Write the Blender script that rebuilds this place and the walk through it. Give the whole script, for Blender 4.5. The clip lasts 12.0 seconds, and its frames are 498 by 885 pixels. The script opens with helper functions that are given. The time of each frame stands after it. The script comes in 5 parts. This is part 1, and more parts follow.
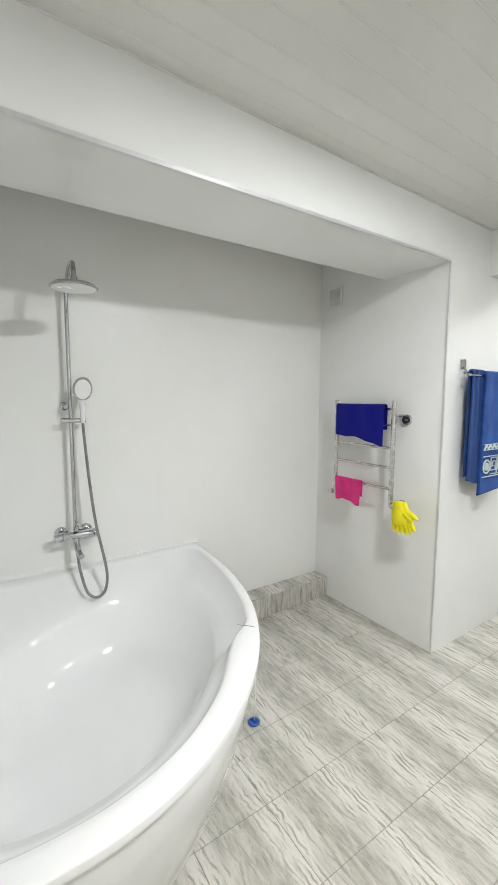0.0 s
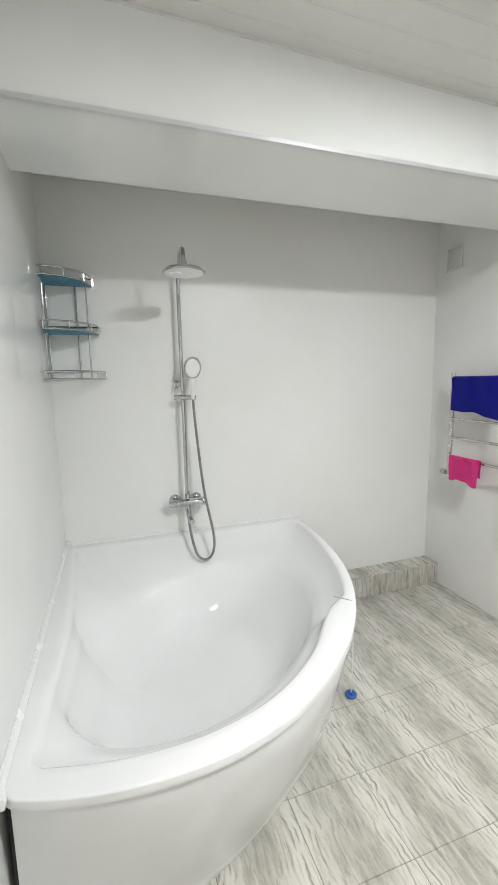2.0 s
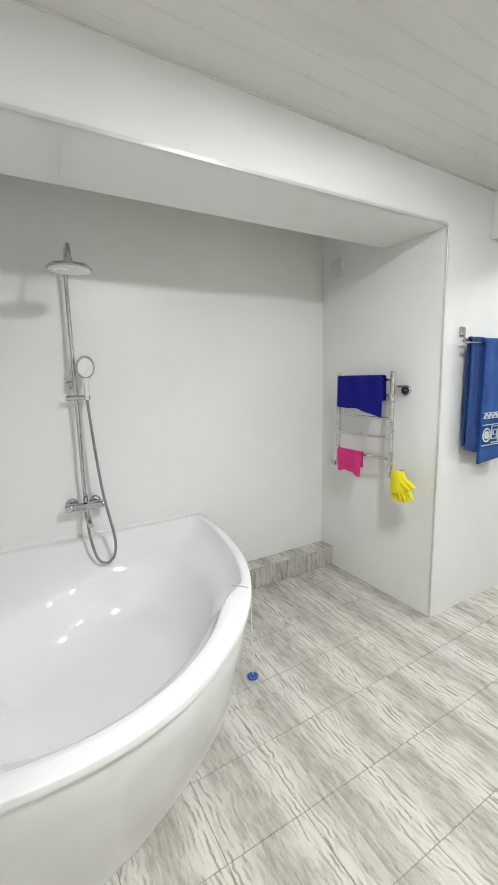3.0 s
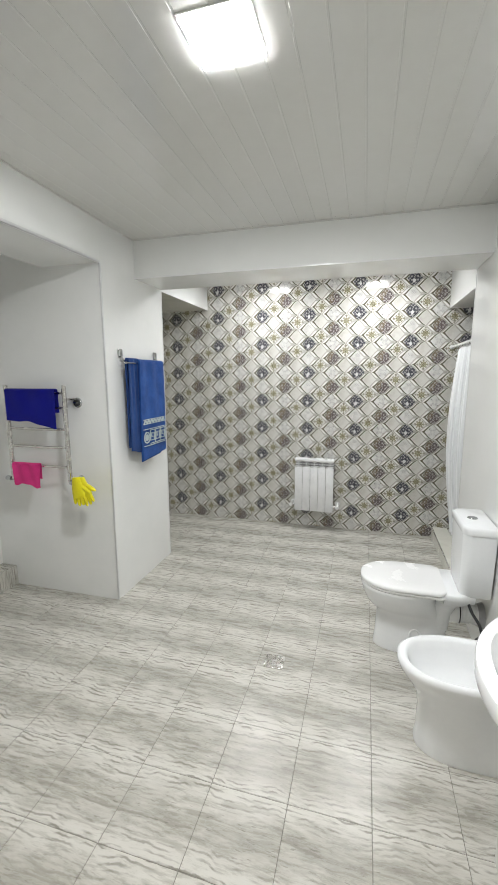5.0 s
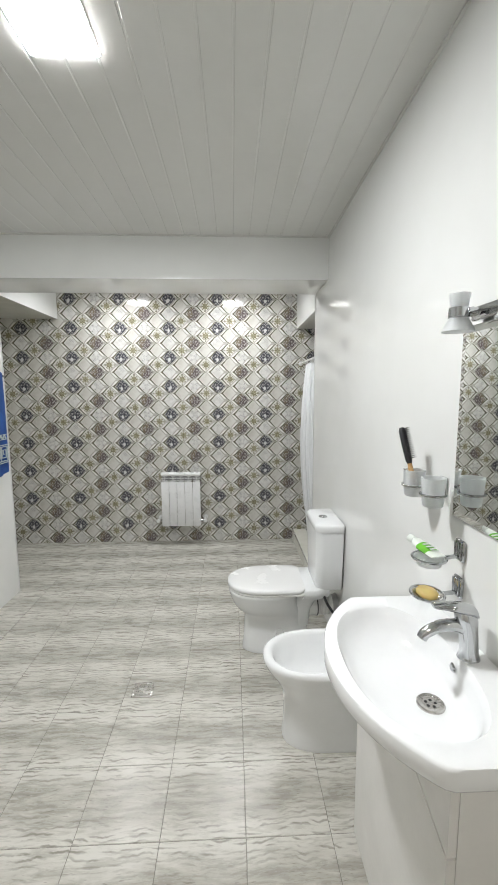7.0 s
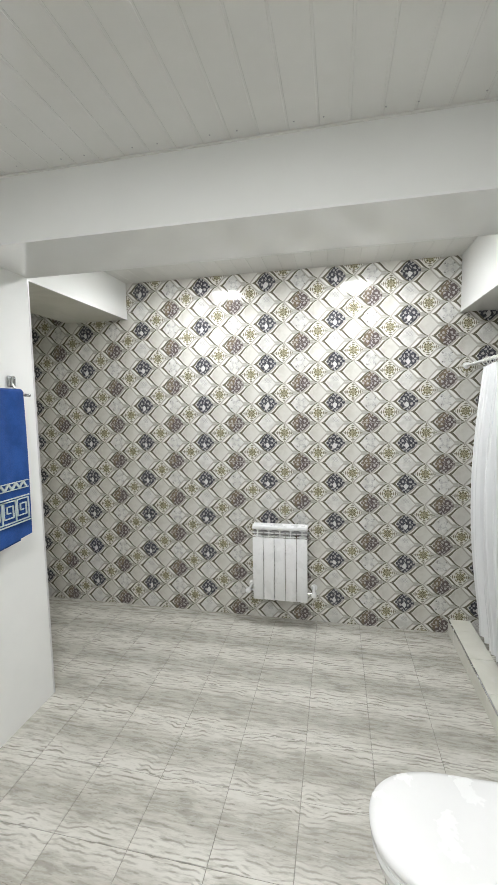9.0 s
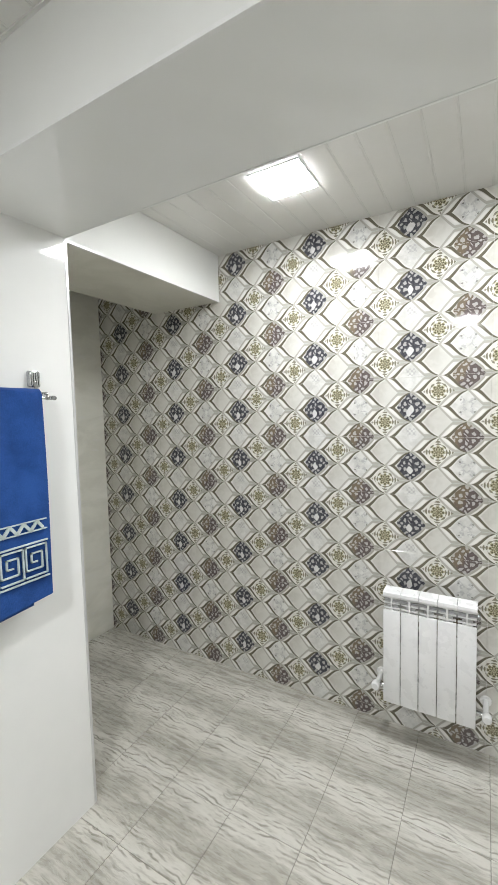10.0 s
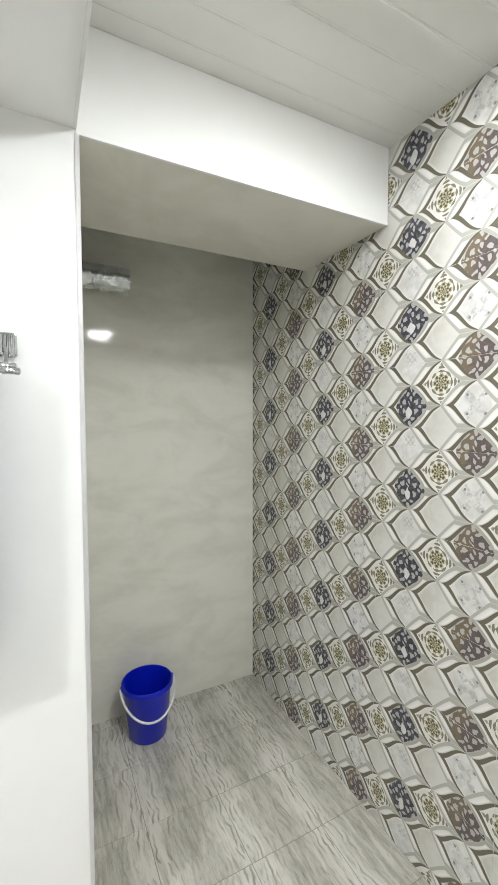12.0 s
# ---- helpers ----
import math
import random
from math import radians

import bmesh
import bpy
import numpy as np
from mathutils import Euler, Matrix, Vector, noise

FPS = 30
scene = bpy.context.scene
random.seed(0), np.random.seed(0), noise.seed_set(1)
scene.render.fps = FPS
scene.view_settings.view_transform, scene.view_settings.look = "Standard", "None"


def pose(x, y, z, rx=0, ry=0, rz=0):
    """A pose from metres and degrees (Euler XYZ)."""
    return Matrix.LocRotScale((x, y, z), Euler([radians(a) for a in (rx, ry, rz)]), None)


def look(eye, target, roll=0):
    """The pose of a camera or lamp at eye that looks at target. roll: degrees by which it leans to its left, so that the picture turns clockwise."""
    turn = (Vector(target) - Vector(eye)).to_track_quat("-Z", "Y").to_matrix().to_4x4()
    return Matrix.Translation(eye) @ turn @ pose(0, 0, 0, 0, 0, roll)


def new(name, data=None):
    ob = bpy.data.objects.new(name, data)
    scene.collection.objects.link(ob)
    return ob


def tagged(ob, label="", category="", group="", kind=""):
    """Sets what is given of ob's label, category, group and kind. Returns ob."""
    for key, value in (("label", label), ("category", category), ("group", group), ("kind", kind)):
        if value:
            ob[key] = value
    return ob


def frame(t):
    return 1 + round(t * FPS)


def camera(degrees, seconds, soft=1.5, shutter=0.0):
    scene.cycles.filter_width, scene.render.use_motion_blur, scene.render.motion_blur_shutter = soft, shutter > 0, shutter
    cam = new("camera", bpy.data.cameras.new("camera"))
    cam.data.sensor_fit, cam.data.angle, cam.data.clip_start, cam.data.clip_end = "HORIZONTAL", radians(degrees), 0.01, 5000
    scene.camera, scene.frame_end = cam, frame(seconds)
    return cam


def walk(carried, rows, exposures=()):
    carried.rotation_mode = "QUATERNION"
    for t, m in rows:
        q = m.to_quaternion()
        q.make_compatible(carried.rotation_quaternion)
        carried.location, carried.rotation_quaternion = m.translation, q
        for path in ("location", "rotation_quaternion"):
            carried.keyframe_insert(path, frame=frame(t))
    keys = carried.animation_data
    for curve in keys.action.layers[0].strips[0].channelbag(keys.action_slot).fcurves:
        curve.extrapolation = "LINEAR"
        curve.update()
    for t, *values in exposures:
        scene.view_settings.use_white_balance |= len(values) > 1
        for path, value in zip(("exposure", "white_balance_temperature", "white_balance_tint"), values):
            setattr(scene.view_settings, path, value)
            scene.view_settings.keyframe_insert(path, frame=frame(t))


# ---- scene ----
PATH = [
    (0, (-0.206, 0.015, 1.497), (-1.866, 1.111, 1.286), 0.2),
    (0.5, (-0.237, -0.019, 1.459), (-2.058, 0.772, 1.218), 0.0),
    (1, (-0.232, -0.02, 1.452), (-2.117, 0.591, 1.18), -0.3),
    (1.5, (-0.206, 0.003, 1.473), (-2.102, 0.566, 1.176), -0.8),
    (2, (-0.161, 0.039, 1.468), (-2.04, 0.655, 1.171), -1.2),
    (2.5, (-0.116, 0.082, 1.46), (-1.941, 0.845, 1.161), -1.5),
    (2.7, (-0.1, 0.095, 1.462), (-1.886, 0.939, 1.158), -1.5),
    (4.3, (0.057, -0.009, 1.555), (-0.951, 1.685, 1.216), -0.2),
    (4.5, (0.065, -0.044, 1.56), (-0.801, 1.727, 1.221), -0.3),
    (5, (0.087, -0.13, 1.546), (-0.452, 1.769, 1.225), -0.2),
    (5.5, (0.11, -0.182, 1.544), (-0.162, 1.775, 1.235), -0.2),
    (6, (0.128, -0.206, 1.529), (0.056, 1.772, 1.241), -0.1),
    (6.5, (0.139, -0.198, 1.529), (0.196, 1.782, 1.257), -0.2),
    (6.7, (0.145, -0.174, 1.521), (0.228, 1.807, 1.261), -0.2),
    (8.3, (0.02, 0.541, 1.566), (-0.108, 2.526, 1.354), -1.1),
    (8.5, (0.047, 0.686, 1.557), (-0.183, 2.663, 1.362), -1.0),
    (9, (0.007, 1.115, 1.573), (-0.41, 3.062, 1.387), -1.0),
    (9.5, (-0.092, 1.543, 1.564), (-0.761, 3.421, 1.405), -1.2),
    (10, (-0.167, 1.951, 1.567), (-1.165, 3.678, 1.423), -1.4),
    (10.5, (-0.256, 2.321, 1.561), (-1.627, 3.772, 1.43), -1.1),
    (11, (-0.382, 2.591, 1.553), (-2.033, 3.715, 1.434), -0.8),
    (11.5, (-0.445, 2.835, 1.543), (-2.225, 3.74, 1.427), -0.5),
    (12, (-0.423, 2.876, 1.528), (-2.201, 3.785, 1.421), 0.0),
]
cam = camera(62.6, 12.0)
walk(cam, [(t, look(eye, target, roll)) for t, eye, target, roll in PATH],
     [(0, 0.74), (2.7, 0.73), (4.5, 0.50), (6.7, 0.28), (8.5, 0.46), (9.5, 0.55), (11, 0.76), (12, 0.94)])

# The room: x runs across, y towards the patterned wall, z up; metres.
XW, XE = -1.52, 0.75          # faces of the west pier and of the east wall
XA, XN = -2.52, -2.545        # back walls of the bath alcove and of the far niche
YS, YP = -0.26, 2.18          # south wall face, pier face towards the bath
YQ, YF = 2.97, 3.985          # far end of the piers, patterned wall
XR = 1.70                     # back wall of the shower niche
YB = 2.58                     # front face of the cross beam
ZC, ZB, ZL, ZN, ZR = 2.475, 2.225, 2.237, 2.215, 2.13


def zmain(y):
    """Height of the main ceiling, which falls a little towards the cross beam."""
    return 2.482 + 0.05 * (YB - y) / (YB - YS)


# ---- light ----
world = bpy.data.worlds.new("world")
scene.world = world
world.use_nodes = True
world.node_tree.nodes["Background"].inputs[0].default_value = (0.8, 0.85, 0.9, 1)
world.node_tree.nodes["Background"].inputs[1].default_value = 0.05
LAMPS = [(-0.345, 1.145), (-0.865, 3.485), (0.15, 3.485)]
POWERS = (23.0, 4.0, 4.4)
for (lx, ly), power in zip(LAMPS, POWERS):
    ld = bpy.data.lights.new("panel_light", "AREA")
    ld.shape, ld.size, ld.energy = "SQUARE", 0.2, power
    ld.color = (0.96, 0.98, 1.0)
    ld.spread = radians(180 if power > 20 else 164)
    lo = new("panel_light", ld)
    lo.location = (lx, ly, (zmain(ly) if ly < YB else ZC) - 0.0125)

ld = bpy.data.lights.new("passage_light", "AREA")
ld.shape, ld.size, ld.energy, ld.color = "SQUARE", 0.25, 8.5, (1.0, 0.92, 0.82)
lo = new("passage_light", ld)
lo.location = (-0.25, -0.95, 2.46)


# ---- materials ----
class N:
    """A number in a node tree, with arithmetic."""
    def __init__(self, tree, v):
        self.t, self.v = tree, v

    def op(self, kind, *others, clamp=False):
        n = self.t.nodes.new("ShaderNodeMath")
        n.operation, n.use_clamp = kind, clamp
        for i, o in enumerate((self, *others)):
            o = o.v if isinstance(o, N) else o
            if isinstance(o, (int, float)):
                n.inputs[i].default_value = o
            else:
                self.t.links.new(o, n.inputs[i])
        return N(self.t, n.outputs[0])

    def __add__(self, o): return self.op("ADD", o)
    def __sub__(self, o): return self.op("SUBTRACT", o)
    def __mul__(self, o): return self.op("MULTIPLY", o)
    def __truediv__(self, o): return self.op("DIVIDE", o)
    def __lt__(self, o): return self.op("LESS_THAN", o)
    def __gt__(self, o): return self.op("GREATER_THAN", o)
    def abs(self): return self.op("ABSOLUTE")
    def cos(self): return self.op("COSINE")
    def sin(self): return self.op("SINE")
    def floor(self): return self.op("FLOOR")
    def round(self): return self.op("ROUND")
    def pow(self, o): return self.op("POWER", o)
    def mod(self, o): return self.op("FLOORED_MODULO", o)
    def inv(self): return self * -1.0 + 1.0


def ramp01(x, a, b):
    """0 below a, 1 above b, smooth between."""
    n = x.t.nodes.new("ShaderNodeMapRange")
    n.interpolation_type = "SMOOTHSTEP"
    x.t.links.new(x.v, n.inputs["Value"])
    n.inputs["From Min"].default_value, n.inputs["From Max"].default_value = a, b
    return N(x.t, n.outputs["Result"])


def mixc(tree, f, a, b):
    n = tree.nodes.new("ShaderNodeMix")
    n.data_type = "RGBA"
    for sock, val in ((n.inputs[0], f), (n.inputs[6], a), (n.inputs[7], b)):
        val = val.v if isinstance(val, N) else val
        if isinstance(val, (int, float)):
            sock.default_value = val
        elif isinstance(val, tuple):
            sock.default_value = (*val, 1)
        else:
            tree.links.new(val, sock)
    return n.outputs[2]


def base(name, color=(0.8, 0.8, 0.8), rough=0.5, metal=0.0, **more):
    m = bpy.data.materials.new(name)
    m.use_nodes = True
    b = m.node_tree.nodes["Principled BSDF"]
    b.inputs["Base Color"].default_value = (*color, 1)
    b.inputs["Roughness"].default_value = rough
    b.inputs["Metallic"].default_value = metal
    for k, v in more.items():
        b.inputs[k.replace("_", " ")].default_value = v
    return m, m.node_tree, b


def coords(tree, world_space=True, scale=(1, 1, 1), offset=None):
    src = tree.nodes.new("ShaderNodeNewGeometry").outputs["Position"] if world_space else tree.nodes.new("ShaderNodeTexCoord").outputs["Object"]
    mp = tree.nodes.new("ShaderNodeMapping")
    mp.inputs["Scale"].default_value = scale
    tree.links.new(src, mp.inputs["Vector"])
    if offset is not None:
        tree.links.new(offset, mp.inputs["Location"])
    return mp.outputs["Vector"]


def noise_tex(tree, vec, scale, detail=3.0, rough=0.5, distort=0.0):
    n = tree.nodes.new("ShaderNodeTexNoise")
    n.inputs["Scale"].default_value, n.inputs["Detail"].default_value = scale, detail
    n.inputs["Roughness"].default_value, n.inputs["Distortion"].default_value = rough, distort
    if vec is not None:
        tree.links.new(vec, n.inputs["Vector"])
    return N(tree, n.outputs["Fac"])


def bump(tree, b, height, strength, dist=0.01):
    n = tree.nodes.new("ShaderNodeBump")
    n.inputs["Strength"].default_value, n.inputs["Distance"].default_value = strength, dist
    tree.links.new(height.v, n.inputs["Height"])
    tree.links.new(n.outputs[0], b.inputs["Normal"])


def worn(name, c1, c2, rough, rough2=None, scale=3.0, bump_s=0.03, metal=0.0, fine=60.0, world_space=True, bd=0.004, **more):
    """A paint, plastic, glaze or metal with faint cloudy variation, smudges in the gloss and fine relief."""
    m, t, b = base(name, c1, rough, metal, **more)
    v = coords(t, world_space)
    big, small = noise_tex(t, v, scale, 4, 0.55), noise_tex(t, v, fine, 3, 0.6)
    f = ramp01(big * 0.75 + small * 0.25, 0.35, 0.68)
    t.links.new(mixc(t, f, c1, c2), b.inputs["Base Color"])
    r = ramp01(noise_tex(t, v, scale * 2.3, 4, 0.6), 0.3, 0.75) * ((rough2 or rough * 1.4) - rough) + rough
    t.links.new(r.v, b.inputs["Roughness"])
    if bump_s:
        bump(t, b, big * 0.7 + small * 0.12, bump_s, bd)
    return m


WALL = worn("gloss_white_panel", (0.80, 0.805, 0.785), (0.765, 0.77, 0.745), 0.016, 0.022, 1.7, 0.004, fine=4, bd=0.003, IOR=1.6)
SATIN = worn("satin_white_panel", (0.80, 0.80, 0.775), (0.765, 0.765, 0.735), 0.36, 0.365, 1.7, 0.0)
PIER = worn("gloss_white_cladding", (0.79, 0.79, 0.77), (0.75, 0.755, 0.735), 0.03, 0.05, 1.9, 0.03, fine=8, bd=0.003)
CEIL = worn("ceiling_plastic", (0.71, 0.705, 0.675), (0.675, 0.67, 0.64), 0.10, 0.16, 1.3, 0.08, fine=20)
PLAIN = worn("plain_plaster", (0.72, 0.71, 0.68), (0.66, 0.65, 0.62), 0.7, 0.8, 3, 0.2)
GLAZE = worn("white_ceramic", (0.82, 0.83, 0.83), (0.79, 0.80, 0.80), 0.04, 0.08, 5, 0.0)
ACRYL = worn("white_acrylic", (0.80, 0.805, 0.80), (0.78, 0.785, 0.775), 0.04, 0.09, 4, 0.0)
PLASTIC = worn("white_plastic", (0.79, 0.79, 0.78), (0.775, 0.775, 0.76), 0.2, 0.3, 4, 0.0, world_space=False)
LACQ = worn("white_lacquered_board", (0.76, 0.75, 0.72), (0.72, 0.71, 0.68), 0.16, 0.26, 4, 0.03)
CHROME = worn("chrome", (0.56, 0.57, 0.58), (0.48, 0.49, 0.50), 0.07, 0.16, 14, 0.0, metal=1.0)
HOSE = worn("hose_metal", (0.30, 0.30, 0.30), (0.22, 0.22, 0.22), 0.3, 0.42, 16, 0.0, metal=0.8)
STEEL = worn("brushed_steel", (0.66, 0.645, 0.62), (0.50, 0.485, 0.46), 0.2, 0.32, 16, 0.02, metal=1.0)
TRIM = worn("silver_trim", (0.74, 0.74, 0.74), (0.62, 0.62, 0.62), 0.16, 0.3, 10, 0.0, metal=0.9)
FOIL = worn("aluminium_foil", (0.72, 0.74, 0.74), (0.5, 0.53, 0.53), 0.18, 0.4, 9, 0.9, metal=1.0, fine=45, bd=0.01)
RAD = worn("radiator_enamel", (0.80, 0.80, 0.80), (0.76, 0.76, 0.76), 0.25, 0.35, 6, 0.02)
DARK = worn("opening_shade", (0.03, 0.03, 0.03), (0.015, 0.015, 0.015), 0.6, 0.7, 6, 0.0)
BLACK = worn("black_plastic", (0.018, 0.018, 0.02), (0.03, 0.03, 0.03), 0.3, 0.45, 10, 0.02)
GREY = worn("grey_plastic", (0.42, 0.42, 0.42), (0.34, 0.34, 0.34), 0.4, 0.5, 7, 0.02)
WOODH = worn("bamboo_handle", (0.52, 0.33, 0.15), (0.42, 0.25, 0.1), 0.4, 0.5, 9, 0.03)
BLUEP = worn("blue_plastic", (0.001, 0.012, 0.52), (0.001, 0.010, 0.46), 0.28, 0.34, 6, 0.0)
TEAL = worn("teal_shelf_mat", (0.015, 0.24, 0.36), (0.012, 0.17, 0.27), 0.35, 0.5, 9, 0.08)
PLUG = worn("blue_rubber", (0.03, 0.11, 0.42), (0.02, 0.08, 0.33), 0.4, 0.5, 30, 0.03)
SOAP = worn("yellow_soap", (0.62, 0.47, 0.17), (0.54, 0.40, 0.14), 0.35, 0.5, 20, 0.1, Subsurface_Weight=0.1)
YELLOW = worn("yellow_rubber", (0.82, 0.74, 0.004), (0.72, 0.62, 0.004), 0.42, 0.55, 12, 0.1)
TUBEW = worn("white_tube", (0.75, 0.78, 0.74), (0.68, 0.72, 0.66), 0.3, 0.4, 14, 0.02)
TUBEG = worn("green_print", (0.16, 0.5, 0.03), (0.1, 0.38, 0.02), 0.3, 0.4, 40, 0.02)
FROST = base("frosted_glass", (0.86, 0.88, 0.88), 0.38, 0.0, Transmission_Weight=0.55, IOR=1.3)[0]
MIRROR = base("mirror_glass", (0.86, 0.88, 0.87), 0.01, 1.0)[0]


def cloth(name, c1, c2, weave=260.0, strength=0.5):
    m, t, b = base(name, c1, 0.88, Sheen_Weight=0.06, Sheen_Roughness=0.5, Specular_IOR_Level=0.25)
    v = coords(t)
    big, pile = noise_tex(t, v, 9, 4, 0.6), noise_tex(t, v, weave, 3, 0.7)
    t.links.new(mixc(t, ramp01(big * 0.6 + pile * 0.4, 0.34, 0.66), c1, c2), b.inputs["Base Color"])
    bump(t, b, pile * 0.6 + big, strength, 0.004)
    return m


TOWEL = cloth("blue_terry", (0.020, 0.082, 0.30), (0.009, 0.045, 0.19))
# darker terry: the hand towel's blue, and shade on the bath towel's inner fold
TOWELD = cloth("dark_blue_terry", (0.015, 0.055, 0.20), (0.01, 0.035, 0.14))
BAND = cloth("white_embroidery", (0.55, 0.62, 0.62), (0.42, 0.5, 0.52), 400, 0.3)
BLUEC = cloth("royal_blue_cloth", (0.0003, 0.003, 0.22), (0.0003, 0.002, 0.17), 300, 0.35)
PINK = cloth("pink_cloth", (0.72, 0.045, 0.24), (0.58, 0.03, 0.18), 300, 0.5)
CURT = base("shower_curtain_film", (0.80, 0.81, 0.82), 0.45, 0.0, Transmission_Weight=0.15)[0]

LED = bpy.data.materials.new("led_diffuser")
LED.use_nodes = True
LED.node_tree.nodes.clear()
_e = LED.node_tree.nodes.new("ShaderNodeEmission")
_e.inputs[0].default_value, _e.inputs[1].default_value = (0.97, 0.985, 1.0, 1), 42.0
LED.node_tree.links.new(_e.outputs[0], LED.node_tree.nodes.new("ShaderNodeOutputMaterial").inputs[0])


def floor_material(name, ax):
    """Glazed floor tile with fine grey and cream veins along one axis; each tile has its own stretch of the print."""
    def sc(along, across):
        return tuple(along if i == ax else across for i in range(3))
    m, t, b = base(name, (0.5, 0.48, 0.45), 0.25)
    info = t.nodes.new("ShaderNodeObjectInfo")
    comb = t.nodes.new("ShaderNodeCombineXYZ")
    r = N(t, info.outputs["Random"])
    for i, k in enumerate((0.9, 0.22, 0.0)):
        t.links.new((r * k).v, comb.inputs[i])
    warp = noise_tex(t, coords(t, True, sc(6.0, 11.0), comb.outputs[0]), 1.0, 3, 0.6) - 0.5

    def veins(along, across, sway, *a):
        push = t.nodes.new("ShaderNodeVectorMath")
        push.operation = "ADD"
        t.links.new(coords(t, True, sc(along, across), comb.outputs[0]), push.inputs[0])
        cc = t.nodes.new("ShaderNodeCombineXYZ")
        for q in range(3):
            if q != ax:
                t.links.new((warp * (sway * across)).v, cc.inputs[q])
        t.links.new(cc.outputs[0], push.inputs[1])
        return noise_tex(t, push.outputs[0], 1.0, *a)
    bands = veins(1.3, 12.0, 0.03, 3, 0.55, 0.5)
    streak = veins(8.0, 50.0, 0.02, 4, 0.62, 0.5)
    line = (veins(0.9, 26.0, 0.026, 3, 0.5, 0.5) - 0.5).abs()
    grain = noise_tex(t, coords(t, True, sc(24, 90)), 2.5, 4, 0.65)
    cloud = noise_tex(t, coords(t, True, sc(9, 16)), 1.0, 4, 0.6)
    edge = bands * 0.0 + 0.45
    wavy = None
    if ax == 0:                                       # the print is paler towards two edges of each tile, with long wavy veins there
        geo, sp = t.nodes.new("ShaderNodeNewGeometry"), t.nodes.new("ShaderNodeSeparateXYZ")
        t.links.new(geo.outputs["Position"], sp.inputs[0])
        yt = (N(t, sp.outputs["Y"]) - 1.125) * (1 / 0.296)
        sway = noise_tex(t, coords(t, True, (6.5, 3.0, 1.0), comb.outputs[0]), 1.0, 2, 0.5) - 0.5
        jig = noise_tex(t, coords(t, True, (32.0, 22.0, 1.0)), 1.0, 2, 0.5) - 0.5
        edge = ((yt + sway * 0.35) * (2 * math.pi)).cos() * 0.5 + 0.5
        ph = (yt + sway * 0.30 + jig * 0.055) * 15.0
        thick = noise_tex(t, coords(t, True, (9.0, 45.0, 1.0), comb.outputs[0]), 1.0, 2, 0.5)
        wavy = ramp01((ph - ph.round()).abs(), 0.31, 0.07) * ramp01(thick, 0.42, 0.62) * (edge * 0.55 + 0.22)
    mixf = edge * 0.46 + (bands - 0.5) * 0.7 + (streak - 0.5) * 0.5 + 0.24
    c = mixc(t, ramp01(mixf, 0.10, 0.75), (0.385, 0.370, 0.322), (0.60, 0.583, 0.53))
    c = mixc(t, ramp01(cloud, 0.45, 0.66) * edge.inv() * 0.42, c, (0.26, 0.248, 0.215))
    c = mixc(t, ramp01(streak, 0.52, 0.68) * 0.30, c, (0.63, 0.615, 0.575))
    c = mixc(t, ramp01(streak, 0.48, 0.30) * 0.30, c, (0.29, 0.27, 0.225))
    if wavy is None:
        c = mixc(t, ramp01(line, 0.030, 0.006) * ramp01(cloud, 0.36, 0.50) * 0.68, c, (0.225, 0.208, 0.17))
    else:
        c = mixc(t, wavy, c, (0.20, 0.186, 0.15))
        dash = noise_tex(t, coords(t, True, (26.0, 130.0, 1.0), comb.outputs[0]), 1.0, 1, 0.4)
        c = mixc(t, ramp01(dash, 0.66, 0.72) * edge.inv() * 0.5, c, (0.16, 0.145, 0.12))
    c = mixc(t, ramp01(grain, 0.5, 0.75) * 0.12, c, (0.28, 0.26, 0.22))
    t.links.new(c, b.inputs["Base Color"])
    t.links.new((ramp01(streak, 0.3, 0.7) * 0.12 + ramp01(grain, 0.3, 0.7) * 0.06 + 0.20).v, b.inputs["Roughness"])
    bump(t, b, streak * 0.6 + grain * 0.2, 0.12, 0.002)
    return m


def beige_tile():
    """Pale greige wall tile with a soft cloudy print."""
    m, t, b = base("greige_wall_tile", (0.6, 0.58, 0.54), 0.13)
    v = coords(t, True, (1, 1, 2.2))
    f1, f2 = noise_tex(t, v, 3.2, 6, 0.62, 0.6), noise_tex(t, v, 14, 5, 0.6, 0.4)
    c = mixc(t, ramp01(f1, 0.35, 0.65), (0.655, 0.645, 0.57), (0.745, 0.735, 0.66))
    c = mixc(t, ramp01(f2, 0.58, 0.7) * 0.5, c, (0.72, 0.71, 0.68))
    t.links.new(c, b.inputs["Base Color"])
    t.links.new((f2 * 0.05 + 0.05).v, b.inputs["Roughness"])
    bump(t, b, f2, 0.03, 0.002)
    return m


PX, PZ, PW, PH = -1.521, 1.4365, 0.117, 0.277   # print of the far wall: a gold column, a joint row, column step, tile height


